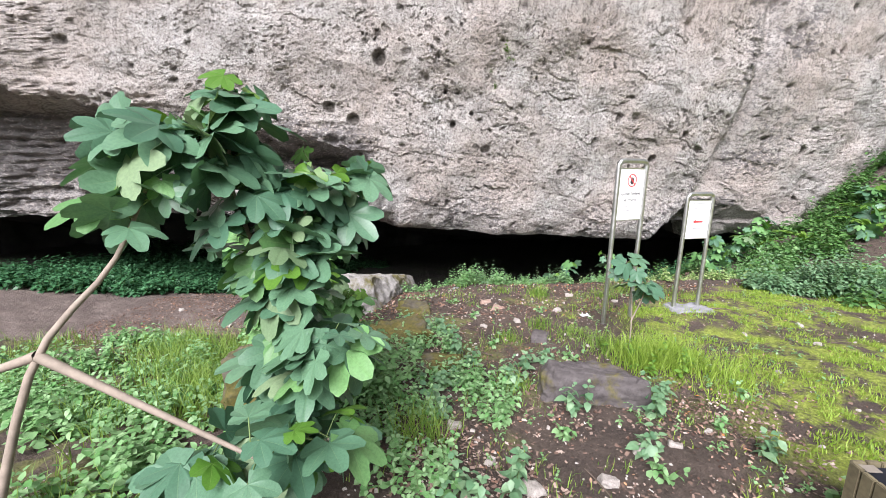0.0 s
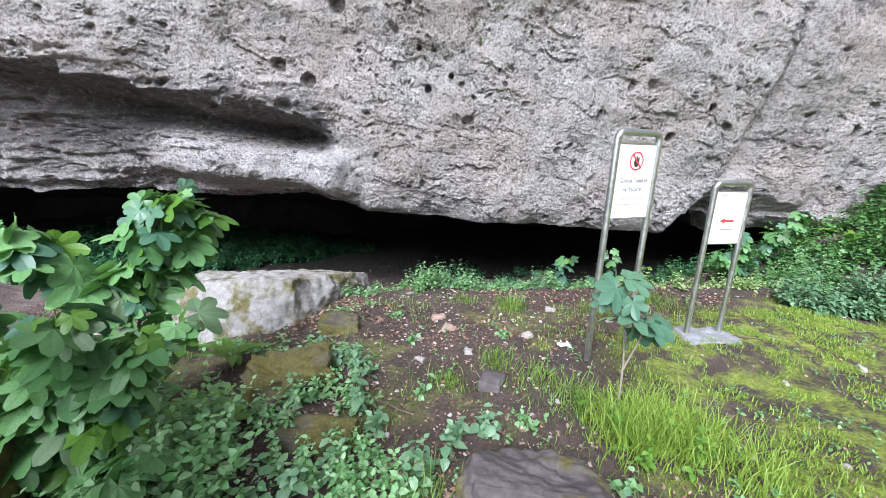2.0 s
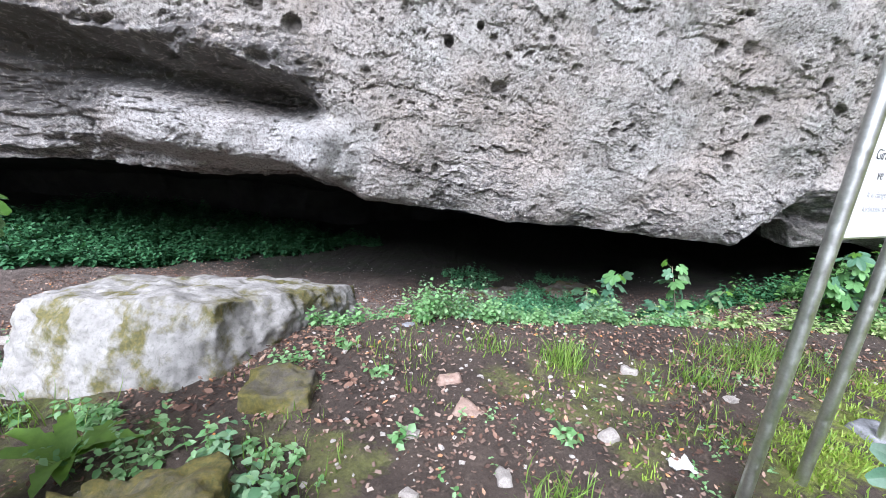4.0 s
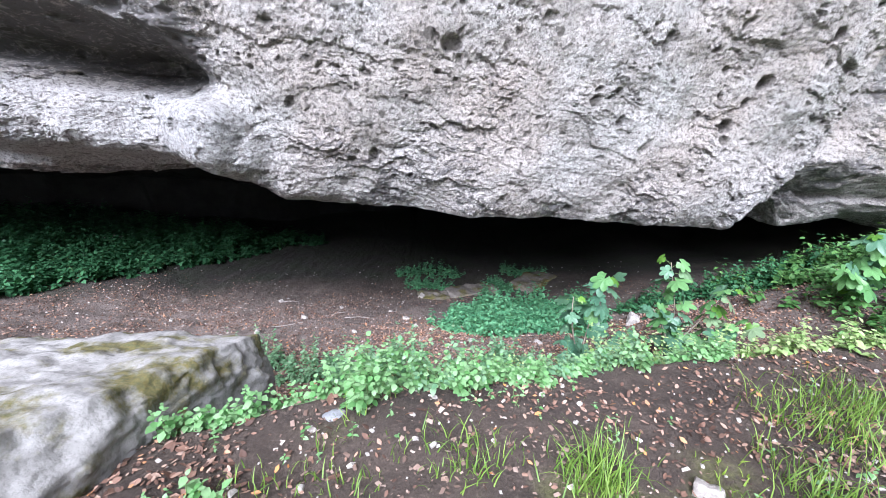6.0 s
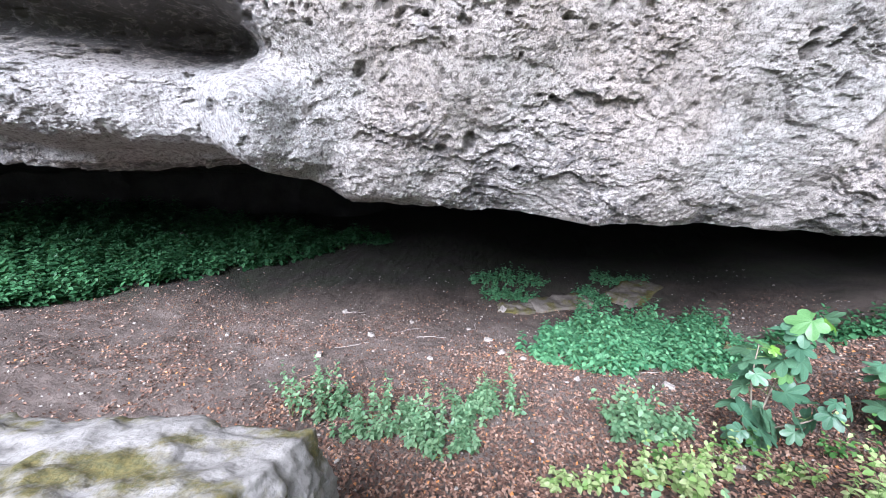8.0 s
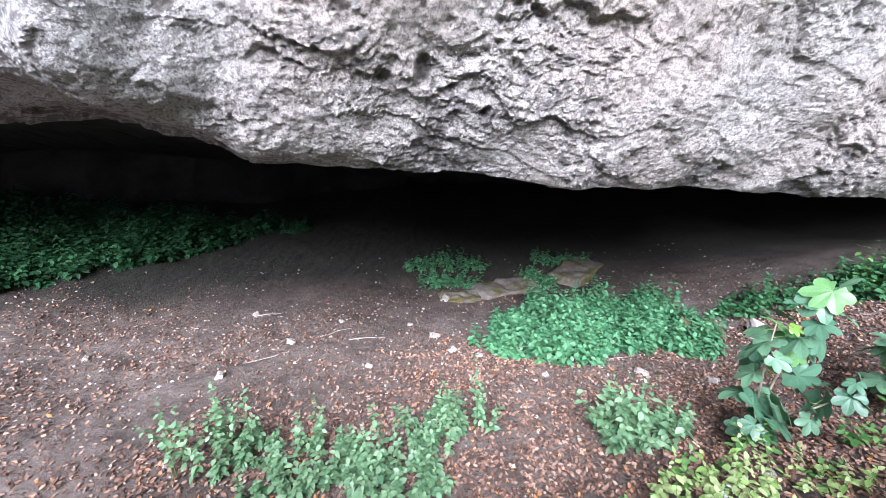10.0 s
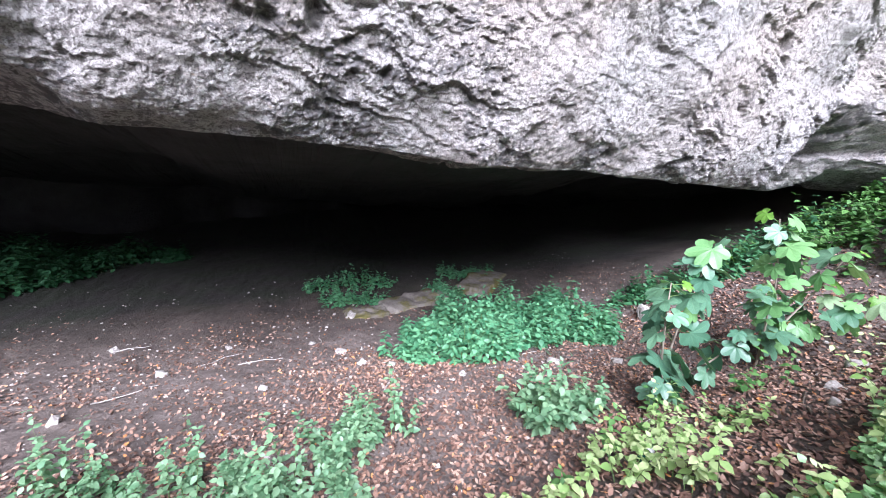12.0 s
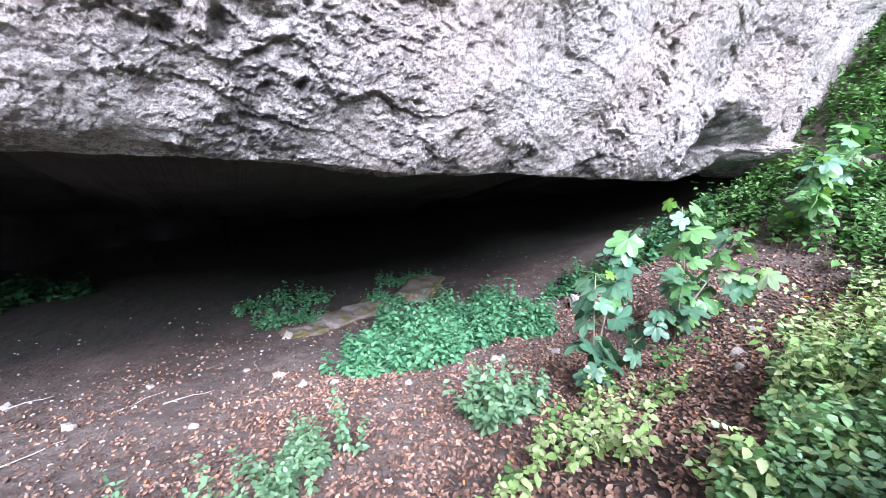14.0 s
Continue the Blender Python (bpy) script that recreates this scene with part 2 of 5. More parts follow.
def leaf_material(name, lo, hi, gloss=0.45, vein=None, thin=0.25, island=True):
    k = Mat(name, gloss)
    r = k.island() if island else k.per_object()
    base = k.ramp(r, (0.0, lo), (1.0, hi))
    base = k.mix(k.ramp(k.noise(18, 4, 0.6), (0.35, 0.35), (0.6, 0.0)), base, tuple(c * 0.6 for c in lo))
    if vein:
        base = k.mix(k.math("MULTIPLY", k.ramp(k.attr("vein"), (0.72, 0.0), (0.97, 1.0)), 0.75), base, vein)
    k.color(base)
    lit = k.node("BsdfTranslucent", Color=k.mix(1.0, base, (0.95, 1.0, 0.55), "MULTIPLY"))
    out = k.node("MixShader", _0=thin, _1=k.b.outputs[0], _2=lit.outputs[0])
    k.t.links.new(out.outputs[0], k.t.nodes["Material Output"].inputs["Surface"])
    return k.m


def plain_material(name, color, rough=0.6, metal=0.0, grain=40.0, vary=0.25):
    k = Mat(name, rough)
    k.b.inputs["Metallic"].default_value = metal
    k.color(k.ramp(k.noise(grain, 5, 0.65), (0.3, tuple(c * (1 - vary) for c in color)), (0.7, tuple(min(1, c * (1 + vary * 0.6)) for c in color))))
    k.rough(k.ramp(k.noise(grain * 0.4, 4, 0.6), (0.3, max(0.05, rough - 0.12)), (0.7, min(1, rough + 0.12))))
    return k.m


ROCK = rock_material()
SOIL = soil_material()
PALE_STONE = stone_material("weathered_pale_limestone", (0.22, 0.208, 0.195), (0.385, 0.372, 0.355), 0.12, 6.0)
DARK_STONE = stone_material("dark_grey_fieldstone", (0.058, 0.05, 0.05), (0.135, 0.12, 0.118), 0.05)
MOSS_STONE = stone_material("mossy_stone", (0.07, 0.06, 0.045), (0.15, 0.135, 0.115), 1.0, 5.0)
PEBBLE = stone_material("limestone_pebble", (0.30, 0.26, 0.23), (0.58, 0.54, 0.50), 0, 14.0)
RED_STONE = stone_material("reddish_broken_stone", (0.26, 0.16, 0.12), (0.48, 0.36, 0.30), 0, 14.0)
CONCRETE = stone_material("grey_concrete", (0.18, 0.185, 0.20), (0.33, 0.335, 0.35), 0, 9.0)
FIG_LEAF = leaf_material("fig_leaf", (0.068, 0.165, 0.10), (0.14, 0.27, 0.155), 0.42, (0.22, 0.33, 0.17), 0.18, island=False)
FIG_YOUNG = leaf_material("young_fig_leaf", (0.09, 0.22, 0.03), (0.17, 0.34, 0.05), 0.4, (0.30, 0.42, 0.14), 0.35, island=False)
FIG_MID = leaf_material("mid_green_fig_leaf", (0.11, 0.26, 0.09), (0.22, 0.43, 0.16), 0.42, (0.28, 0.40, 0.17), 0.3, island=False)
FIG_PALE = leaf_material("pale_fig_leaf_underside", (0.16, 0.26, 0.13), (0.25, 0.35, 0.19), 0.6, (0.30, 0.38, 0.22), 0.25, island=False)
HERB = leaf_material("herb_leaf", (0.06, 0.17, 0.045), (0.17, 0.34, 0.10))
HERB_BRIGHT = leaf_material("bright_herb_leaf", (0.11, 0.28, 0.08), (0.33, 0.52, 0.26))
HERB_PALE = leaf_material("pale_variegated_leaf", (0.20, 0.36, 0.09), (0.52, 0.60, 0.30))
HERB_SHADE = leaf_material("shade_herb_leaf", (0.055, 0.20, 0.095), (0.19, 0.43, 0.22))
# Shade-herb green lowered so the leaf colour carries the cave's shade.
HERB_DARKENED = leaf_material("shade_darkened_leaf", (0.03, 0.11, 0.045), (0.09, 0.25, 0.11))
HERB_GREY = leaf_material("grey_green_leaf", (0.11, 0.24, 0.12), (0.26, 0.41, 0.23))
GRASS = leaf_material("grass_blade", (0.12, 0.24, 0.035), (0.33, 0.47, 0.10), 0.5, None, 0.4)
GRASS_YELLOW = leaf_material("yellow_green_turf_blade", (0.21, 0.35, 0.035), (0.43, 0.57, 0.11), 0.55, None, 0.4)
FERN = leaf_material("fern_frond", (0.10, 0.23, 0.03), (0.22, 0.38, 0.06))
STEM = plain_material("green_stem", (0.13, 0.20, 0.06), 0.6)
BARK = plain_material("fig_bark", (0.30, 0.25, 0.20), 0.8, 0, 25)
TWIG = plain_material("dead_twig", (0.13, 0.10, 0.075), 0.9, 0, 30)


def litter_material():
    k = Mat("fallen_leaf", 0.8)
    k.color(k.ramp(k.island(), (0.0, (0.06, 0.032, 0.023)), (0.4, (0.155, 0.082, 0.056)), (0.72, (0.27, 0.16, 0.115)), (0.93, (0.40, 0.28, 0.215)), (1.0, (0.50, 0.21, 0.06))))
    return k.m


LITTER = litter_material()


# ---- ground: mound, bank down to the floor of the overhang, hillside; one sheet ----
def crest_y(x):
    return np.interp(x, [-9, -4.5, -2.6, -1.6, -0.9, 0.0, 1.0, 2.0, 4.0, 7.0], [4.7, 4.95, 5.3, 5.45, 6.2, 6.55, 6.75, 7.05, 7.4, 7.7])


def hill(x, y):
    foot = 8.7 + np.clip(10.3 - y, 0, 8) * 0.33
    rise = np.clip(x - foot, 0, 60)
    return np.where(rise < 14, rise * 0.52, 14 * 0.52 + (rise - 14) * 0.15)


def land(x, y):
    """Height of the ground without its small relief."""
    mound = -0.22 - 0.05 * np.clip(y, -4, 8) + 0.10 * np.exp(-((x - 1.5) / 1.6) ** 2 - ((y - 5.6) / 1.2) ** 2)
    s = np.clip(y - crest_y(x), 0, 40)
    bank = mound - 0.24 * step(0, 0.28, s) - 0.60 * s
    floor_z = np.interp(y, [5, 9.5, 12, 14, 20, 30], [-1.95, -2.17, -2.72, -2.92, -3.05, -3.1])
    floor_z = floor_z + np.interp(y, [9.8, 12.5, 16], [0.46, 0.24, 0.12]) * np.clip(x - 3.6, 0, 12) + 0.10 * np.clip(-x - 4, 0, 10)
    soft = 0.10
    z = np.where(s > 0, np.maximum(bank, floor_z) + soft * np.exp(-np.abs(bank - floor_z) / soft) * 0.5, mound)
    side = -0.22 * np.clip(-x - 0.55, 0, 1.5) * step(2, 4.5, y) * step(1.2, 0, s)
    return z + side + hill(x, y)


def ground_z(x, y):
    x, y = np.atleast_1d(np.asarray(x, float)), np.atleast_1d(np.asarray(y, float))
    p = np.stack([x, y, np.zeros_like(x)], 1)
    return land(x, y) + 0.05 * fbm(p * 0.9, 3) + 0.022 * fbm(p * 5.0, 4, 0.6)


def turf_cover(x, y):
    """1 where the grass grows, 0 on bare soil and inside."""
    p = np.stack([x, y, np.full_like(x, 3.0)], 1)
    lawn = step(1.7, 2.9, x + 0.35 * (y - 3) * -0.2 + 0.5 * fbm(p * 0.8, 3)) * step(7.4, 6.6, y) * step(0.2, 1.4, y + 0.35 * x)
    lawn = lawn * (1 - 0.85 * step(0.0, 0.25, 0.35 - np.abs(y - 4.9 + 0.15 * (x - 4)) + 0.4 * fbm(p * 1.3, 3)) * step(2.9, 3.6, x))
    lawn = lawn * step(0.35, -0.35, y - 5.1 - 0.6 * (x - 2) + 0.4 * fbm(p * 1.5 + 8, 3))
    mound_green = 0.35 * step(0.15, 0.5, fbm(p * 1.1, 3)) * step(6.6, 5.6, y)
    left = 0.35 * step(-1.5, -2.3, x + 0.7 * fbm(p * 1.1 + 4, 3)) * step(5.6, 5.0, y)
    return np.clip(np.maximum(np.maximum(lawn, mound_green), left) * (y < crest_y(x) + 0.1), 0, 1)


gx = spread([(-300, -40, 20), (-40, -12, 1.5), (-12, -5, 0.16), (-5, 7.5, 0.045), (7.5, 13, 0.12), (13, 40, 1.5), (40, 320, 20)])
gy = spread([(-300, -30, 20), (-30, -3, 1.2), (-3, 0.6, 0.12), (0.6, 12.6, 0.045), (12.6, 20, 0.14), (20, 40, 1.5), (40, 320, 20)])
X, Y = (a.ravel() for a in np.meshgrid(gx, gy, indexing="ij"))
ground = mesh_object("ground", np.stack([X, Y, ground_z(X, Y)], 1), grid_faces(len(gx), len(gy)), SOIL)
tagged(ground, "dark soil mound with turf sloping to a dusty cave floor", "ground", kind="structure")
attribute(ground, "turf", turf_cover(X, Y))
# Cave shade painted into the floor's back, with a faint green algae tint.
attribute(ground, "shade_and_algae", step(13.2, 15.6, Y + 0.35 * np.clip(-X, 0, 6) + 0.25 * np.clip(X - 3.5, 0, 8) + 0.9 * fbm(np.stack([X, Y, 0 * X], 1) * 0.7 + 51, 3)))
# Dust fades out inward, painting in the cave's growing shade.
attribute(ground, "dust", step(0.4, 2.2, Y - crest_y(X)) * step(14.6, 11.3, Y + 0.6 * fbm(np.stack([X, Y, 0 * X], 1) * 0.8, 3)))


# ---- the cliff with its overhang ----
# The cave's darkness is put into this rock's own low colour.
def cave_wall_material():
    k = Mat("shade_dark_cave_rock", 0.8)
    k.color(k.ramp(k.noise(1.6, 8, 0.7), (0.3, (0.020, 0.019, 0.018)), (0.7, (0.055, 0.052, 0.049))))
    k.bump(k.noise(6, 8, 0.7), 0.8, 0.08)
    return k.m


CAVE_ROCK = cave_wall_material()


def lip_z(x):
    return np.interp(x, [-14, -10, -6, -4, -2.3, -1.3, 0, 1.6, 2.5, 3.9, 5.3, 5.5, 5.7, 6.6, 6.95, 7.3, 8.0, 9.0, 14.0],
                     [-0.2, 0.0, 0.12, 0.02, 0.06, -0.07, -0.12, -0.2, -0.26, -0.32, -0.40, -0.10, 0.02, 0.02, -0.50, -0.46, -0.3, -0.5, -0.6])


def face_y(x, z, zl):
    base = np.interp(x, [-16, -10, -6, -2, 0, 2, 4, 6, 8, 10, 12, 16, 23, 24], [8.2, 8.8, 9.2, 9.45, 9.45, 9.65, 9.95, 10.15, 10.4, 10.75, 11.1, 11.8, 12.6, 18.0])
    y = base - 0.2 * (np.minimum(z, 3.5) - 0.8) - 0.05 * np.clip(z - 3.5, 0, 9)
    y = y + 0.26 * np.exp(-np.clip(z - zl, 0, 9) / 0.2)
    top = np.interp(x, [-10, -6, -4, -2.2, -1.2], [2.9, 2.3, 1.95, 1.75, 1.2])
    p = np.stack([x * 0.8, np.zeros_like(x), z * 0.8], 1)
    left = step(-0.9, -2.7, x)
    y = y + 1.35 * left * step(0.12, -0.35, z - top + 0.15 * fbm(p * 2.0, 3))
    y = y - 1.15 * step(-7.0, -4.6, x) * step(-1.0, -1.7, x) * np.exp(-(((z - 0.80 + 0.08 * (x + 3)) / 0.50) ** 4))
    # notch and the set-back block beyond it
    edge = np.interp(z, [-0.5, 0.13, 0.6, 1.2, 3.0], [5.25, 5.6, 6.1, 6.35, 6.8]) + 0.10 * fbm(p * 3.0, 2)
    beyond = step(0.0, 0.08, x - edge)
    roof = np.interp(x, [5.2, 6.2, 7.4, 8.4, 9.2], [0.62, 0.72, 0.55, 0.2, -0.4]) + 0.08 * fbm(p * 2.5 + 5, 3)
    y = y + beyond * (0.14 * np.exp(-np.clip(x - 6.0, 0, 9) / 1.6) + 1.25 * np.clip(roof - z, 0, 0.55) + 0.25 * np.clip(roof - 0.55 - z, 0, 1))
    y = y - 0.22 * beyond * step(0.06, -0.04, z - 0.06 * (x - 6.5) + 0.05 * fbm(p * 4, 2))
    crease = np.exp(-((x - 6.75 - 0.15 * (z - 2)) / 0.18) ** 2) * step(0.7, 1.4, z)
    return y + 0.28 * crease - 0.12 * np.exp(-((x + 0.75 + 0.1 * z) / 0.25) ** 2) * step(0.9, 1.6, z)


def cliff():
    cx = spread([(-60, -16, 4), (-16, -7, 0.12), (-7, -1.6, 0.03), (-1.6, 6.4, 0.0145), (6.4, 9.0, 0.03), (9.0, 13.0, 0.06), (13.0, 24.1, 0.3)])
    up = np.concatenate([np.arange(0, 1.8, 0.0145), np.arange(1.8, 4.6, 0.026), np.arange(4.6, 6.5, 0.12), np.arange(6.5, 14, 0.7)])
    inward = np.concatenate([np.arange(26, 2, -0.6), np.arange(2, 0.5, -0.12), np.arange(0.5, 0.01, -0.045)])
    nx, ni, nu = len(cx), len(inward), len(up)
    zl = lip_z(cx)
    x = np.repeat(cx, ni + nu)
    zl_all = np.repeat(zl, ni + nu)
    d = np.tile(np.concatenate([inward, np.zeros(nu)]), nx)
    h = np.tile(np.concatenate([np.zeros(ni), up]), nx)
    under = d > 0
    shake = np.random.default_rng(77)
    x = x + shake.uniform(-0.005, 0.005, len(x)) * ((x > -6.9) & (x < 9.0))
    h = h + shake.uniform(-0.005, 0.005, len(h)) * ((h > 0.01) & (h < 4.5))
    y = face_y(x, zl_all + h, zl_all) + d
    z = zl_all + h + np.where(under, 0.07 * np.minimum(d, 1.6) - 0.24 * np.clip(d - 1.6, 0, 8) - 0.12 * np.clip(d - 9.6, 0, 40) - 0.02 + 0.02 * np.exp(-d / 0.15), 0)
    p = np.stack([x, y, z], 1)
    # rugged relief: blocks, rough strata low down, pits of several sizes
    q = p + 0.10 * np.stack([fbm(p * 2.1, 2), fbm(p * 2.3 + 9, 2), fbm(p * 2.2 + 31, 2)], 1)
    low = step(1.5, 0.3, p[:, 2] - zl_all)
    out = 0.20 * fbm(q * 0.55, 3) + 0.040 * fbm(q * 1.7 + 40, 2) + 0.008 * fbm(p * 7.0, 2, 0.6)
    fray = 0.022 * np.stack([fbm(p * 9.0, 2, 0.7), fbm(p * 9.0 + 21, 2, 0.7), fbm(p * 9.0 + 37, 2, 0.7)], 1)
    tilt = q + fray
    tilt[:, 2] += 0.18 * tilt[:, 0]
    edge = np.zeros(len(p))
    crag = 0.30 + 0.70 * step(-0.15, 0.35, fbm(p * 1.15 + 61, 3))
    for sx, sz, deep in ((1.6, 2.8, 0.10), (3.6, 5.6, 0.050), (6.8, 9.5, 0.036), (12.0, 15.0, 0.032), (22.0, 27.0, 0.020)):
        far, rnd, below = scales(tilt * np.array([sx, sx * 0.8, sz]) + sx)
        out += (0.28 + 0.10 * low) * crag * deep * (rnd - 0.5 + 1.1 * below) - 0.10 * crag * deep * far
        edge = np.maximum(edge, step(0.50, 0.70, far) * min(1.0, deep * 18))
    rough = fbm(p * 15.0, 2, 0.8)
    out += 0.007 * rough + 0.007 * pnoise(p * 31.0)
    recess = step(-1.2, -2.2, x) * step(2.6, 1.9, z) * step(0.95, 1.2, z) + step(-5.0, -6.5, x) * step(3.2, 2.6, z) + step(-1.8, -2.2, x) * step(0.36, 0.26, z)
    strata = pnoise(np.stack([p[:, 0] * 0.7, p[:, 0] * 0.2, p[:, 2] * 5.5], 1) + 33)
    out += np.clip(recess, 0, 1) * (0.14 * step(-0.2, 0.25, strata) + 0.09 * fbm(p * 4 + 3, 4, 0.6)) * ~under
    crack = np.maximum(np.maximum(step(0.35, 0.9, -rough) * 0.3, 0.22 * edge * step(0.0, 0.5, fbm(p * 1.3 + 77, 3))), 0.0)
    # Weight of the dark tint that stands for shade in cracks and pits.
    pit_shade = crack
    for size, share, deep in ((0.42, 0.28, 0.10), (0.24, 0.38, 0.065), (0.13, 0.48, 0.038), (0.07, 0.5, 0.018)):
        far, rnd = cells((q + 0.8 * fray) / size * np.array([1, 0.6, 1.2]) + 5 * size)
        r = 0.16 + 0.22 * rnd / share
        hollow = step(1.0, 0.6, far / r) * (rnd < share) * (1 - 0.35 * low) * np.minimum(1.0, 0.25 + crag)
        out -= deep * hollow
        pit_shade = np.maximum(pit_shade, hollow * (0.8 if size > 0.2 else 0.6))
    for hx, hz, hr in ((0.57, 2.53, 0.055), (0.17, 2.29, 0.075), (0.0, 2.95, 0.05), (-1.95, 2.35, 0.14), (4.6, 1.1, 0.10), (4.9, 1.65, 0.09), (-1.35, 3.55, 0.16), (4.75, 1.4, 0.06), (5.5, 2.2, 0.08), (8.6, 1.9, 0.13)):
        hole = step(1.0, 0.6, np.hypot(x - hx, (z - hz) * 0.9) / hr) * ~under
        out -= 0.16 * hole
        pit_shade = np.maximum(pit_shade, 0.8 * hole)
    # outward: towards the walker on the face, downwards under the ceiling
    wu = step(0.0, 0.35, d)
    p[:, 1] -= out * (1 - wu)
    p[:, 2] -= out * wu * 0.7 + out * (1 - wu) * 0.25 * low
        # the top runs back and down to the land behind
    back = []
    last = p.reshape(nx, ni + nu, 3)[:, -1]
    for dy, dz in ((1.5, 1.0), (5, 2.0), (15, 3.0), (40, 2.0), (80, -18.0)):
        back.append(last + (0, dy, dz))
    allp = np.concatenate([p.reshape(nx, ni + nu, 3), np.stack(back, 1)], 1)
    nv = ni + nu + len(back)
    # Ceiling past about 0.9 m inward takes the rock painted for cave shade.
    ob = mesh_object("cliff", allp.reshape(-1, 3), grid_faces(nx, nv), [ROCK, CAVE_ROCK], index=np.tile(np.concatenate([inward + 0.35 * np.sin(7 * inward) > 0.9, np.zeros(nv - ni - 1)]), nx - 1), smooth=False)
    pad = lambda a: np.concatenate([a.reshape(nx, ni + nu), np.zeros((nx, len(back)))], 1).ravel()
    # Dark streaks and lip band, plus shade painted in notch, left recess and underside.
    stain_and_shade = step(5.55, 5.8, x) * step(0.85, 0.6, z) * step(7.6, 6.9, x) * step(-0.2, 0.0, z) + 0.5 * step(6.3, 6.9, x) * step(8.9, 7.6, x) * step(0.9, 1.8, z) + 0.85 * step(0.34, 0.04, h) * step(-0.9, -1.6, x) + 0.35 * step(0.30, 0.02, h) + under + 0.9 * step(-1.2, -2.0, x) * step(0.95, 1.25, z) * step(2.7, 1.9, z) + 0.8 * step(-4.6, -6.0, x) * step(2.8, 2.2, z) + 0.2 * step(-1.8, -0.8, x) * step(2.2, 1.0, x) * step(0.7, 0.3, h)
    pale = step(-5.6, -4.6, x) * step(-0.9, -1.5, x) * step(1.35, 1.05, z + 0.1 * (x + 3)) * step(0.1, 0.3, h) + 0.35 * low
    attribute(ob, "pit_shade", pad(pit_shade))
    attribute(ob, "dark", pad((1 - 0.8 * np.clip(pale, 0, 1)) * np.clip(stain_and_shade + (0.3 + 0.5 * low) * step(0.35, 1.0, crag), 0, 1)))
    attribute(ob, "pale", pad(np.clip(pale, 0, 1)))
    return tagged(ob, "pale pitted conglomerate cliff with a low dark overhang", "cliff", kind="structure")


CLIFF = cliff()


def cave_back():
    """Rough rock wall that closes the hollow at its back and sides."""
    s = np.arange(0, 60, 0.25)
    path_x = np.interp(s, [0, 14, 26, 50, 60], [-18, -15, -7, 13.5, 14.5])
    path_y = np.interp(s, [0, 14, 26, 50, 60], [7.0, 16.0, 19.0, 33.0, 12.5])
    v = np.arange(-4.0, 4.0, 0.25)
    x, y, z = np.repeat(path_x, len(v)), np.repeat(path_y, len(v)), np.tile(v, len(s))
    p = np.stack([x, y, z], 1)
    p[:, 1] += 0.7 * fbm(p * 0.5, 5) + 0.35 * (z + 3) * -0.3
    p[:, 0] += 0.4 * fbm(p * 0.6 + 8, 4)
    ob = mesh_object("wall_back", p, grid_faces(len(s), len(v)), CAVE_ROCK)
    return tagged(ob, "uneven rock wall deep inside the cave, coloured dark for shade", "cave wall", kind="structure")


cave_back()


# ---- rocks and stones ----
def boulder_mesh(corners, n, rough, seed, round_off=0.28):
    """A rounded block between eight corners (four below, four above), broken up by noise: verts, faces."""
    c = np.asarray(corners, float).reshape(2, 4, 3)
    t = np.linspace(-1, 1, n)
    pieces = []
    for axis in range(3):
        for side in (-1, 1):
            a, b = np.meshgrid(t, t, indexing="ij")
            q = np.empty((n * n, 3))
            q[:, axis] = side
            q[:, (axis + 1) % 3], q[:, (axis + 2) % 3] = a.ravel(), b.ravel()
            f = grid_faces(n, n)
            pieces.append((q, f if side > 0 else f[:, ::-1]))
    q, f = joined(pieces)
    sphere = q / np.linalg.norm(q, axis=1)[:, None] * 1.28
    q = np.where(np.abs(q) > 0, q * (1 - round_off) + sphere * round_off, q)
    q = np.clip(q, -1.02, 1.02)
    u, v, w = ((q[:, i] + 1) / 2 for i in range(3))
    u, v, w = u[:, None], v[:, None], w[:, None]
    lay = [c[k, 0] * (1 - u) * (1 - v) + c[k, 1] * u * (1 - v) + c[k, 2] * u * v + c[k, 3] * (1 - u) * v for k in (0, 1)]
    p = lay[0] * (1 - w) + lay[1] * w
    centre = p.mean(0)
    d = p - centre
    d /= np.linalg.norm(d, axis=1)[:, None]
    far, rnd = cells(p * 3.0 / max(rough * 10, 0.5) + seed)
    p = p + d * (rough * (fbm(p * 2.2 + seed, 4) + 0.5 * (rnd - 0.5) - 0.3 * far))[:, None]
    p += d * (0.45 * rough * fbm(p * 9 + seed, 4))[:, None]
    return p, f


def welded(v, f):
    """Meeting rims of the six sides made one."""
    _, keep, back = np.unique(np.round(v, 5), axis=0, return_index=True, return_inverse=True)
    return v[keep], back.reshape(-1)[f]


def rock(name, corners, material, label, n=24, rough=0.05, seed=0.0, round_off=0.28):
    v, f = welded(*boulder_mesh(corners, n, rough, seed, round_off))
    return tagged(mesh_object(name, v, f, material), label, "rock")


def block(x, y, w, d, top, low, turn=0.0, taper=0.8, tilt=0.0):
    """Eight corners of a tapering block."""
    ca, sa, out = math.cos(radians(turn)), math.sin(radians(turn)), []
    for z, k in ((low, 1.0), (top, taper)):
        for a, b in ((-1, -1), (1, -1), (1, 1), (-1, 1)):
            u, v = a * w / 2 * k, b * d / 2 * k
            out.append((x + u * ca - v * sa, y + u * sa + v * ca, z + (tilt * a if z == top else 0)))
    return out


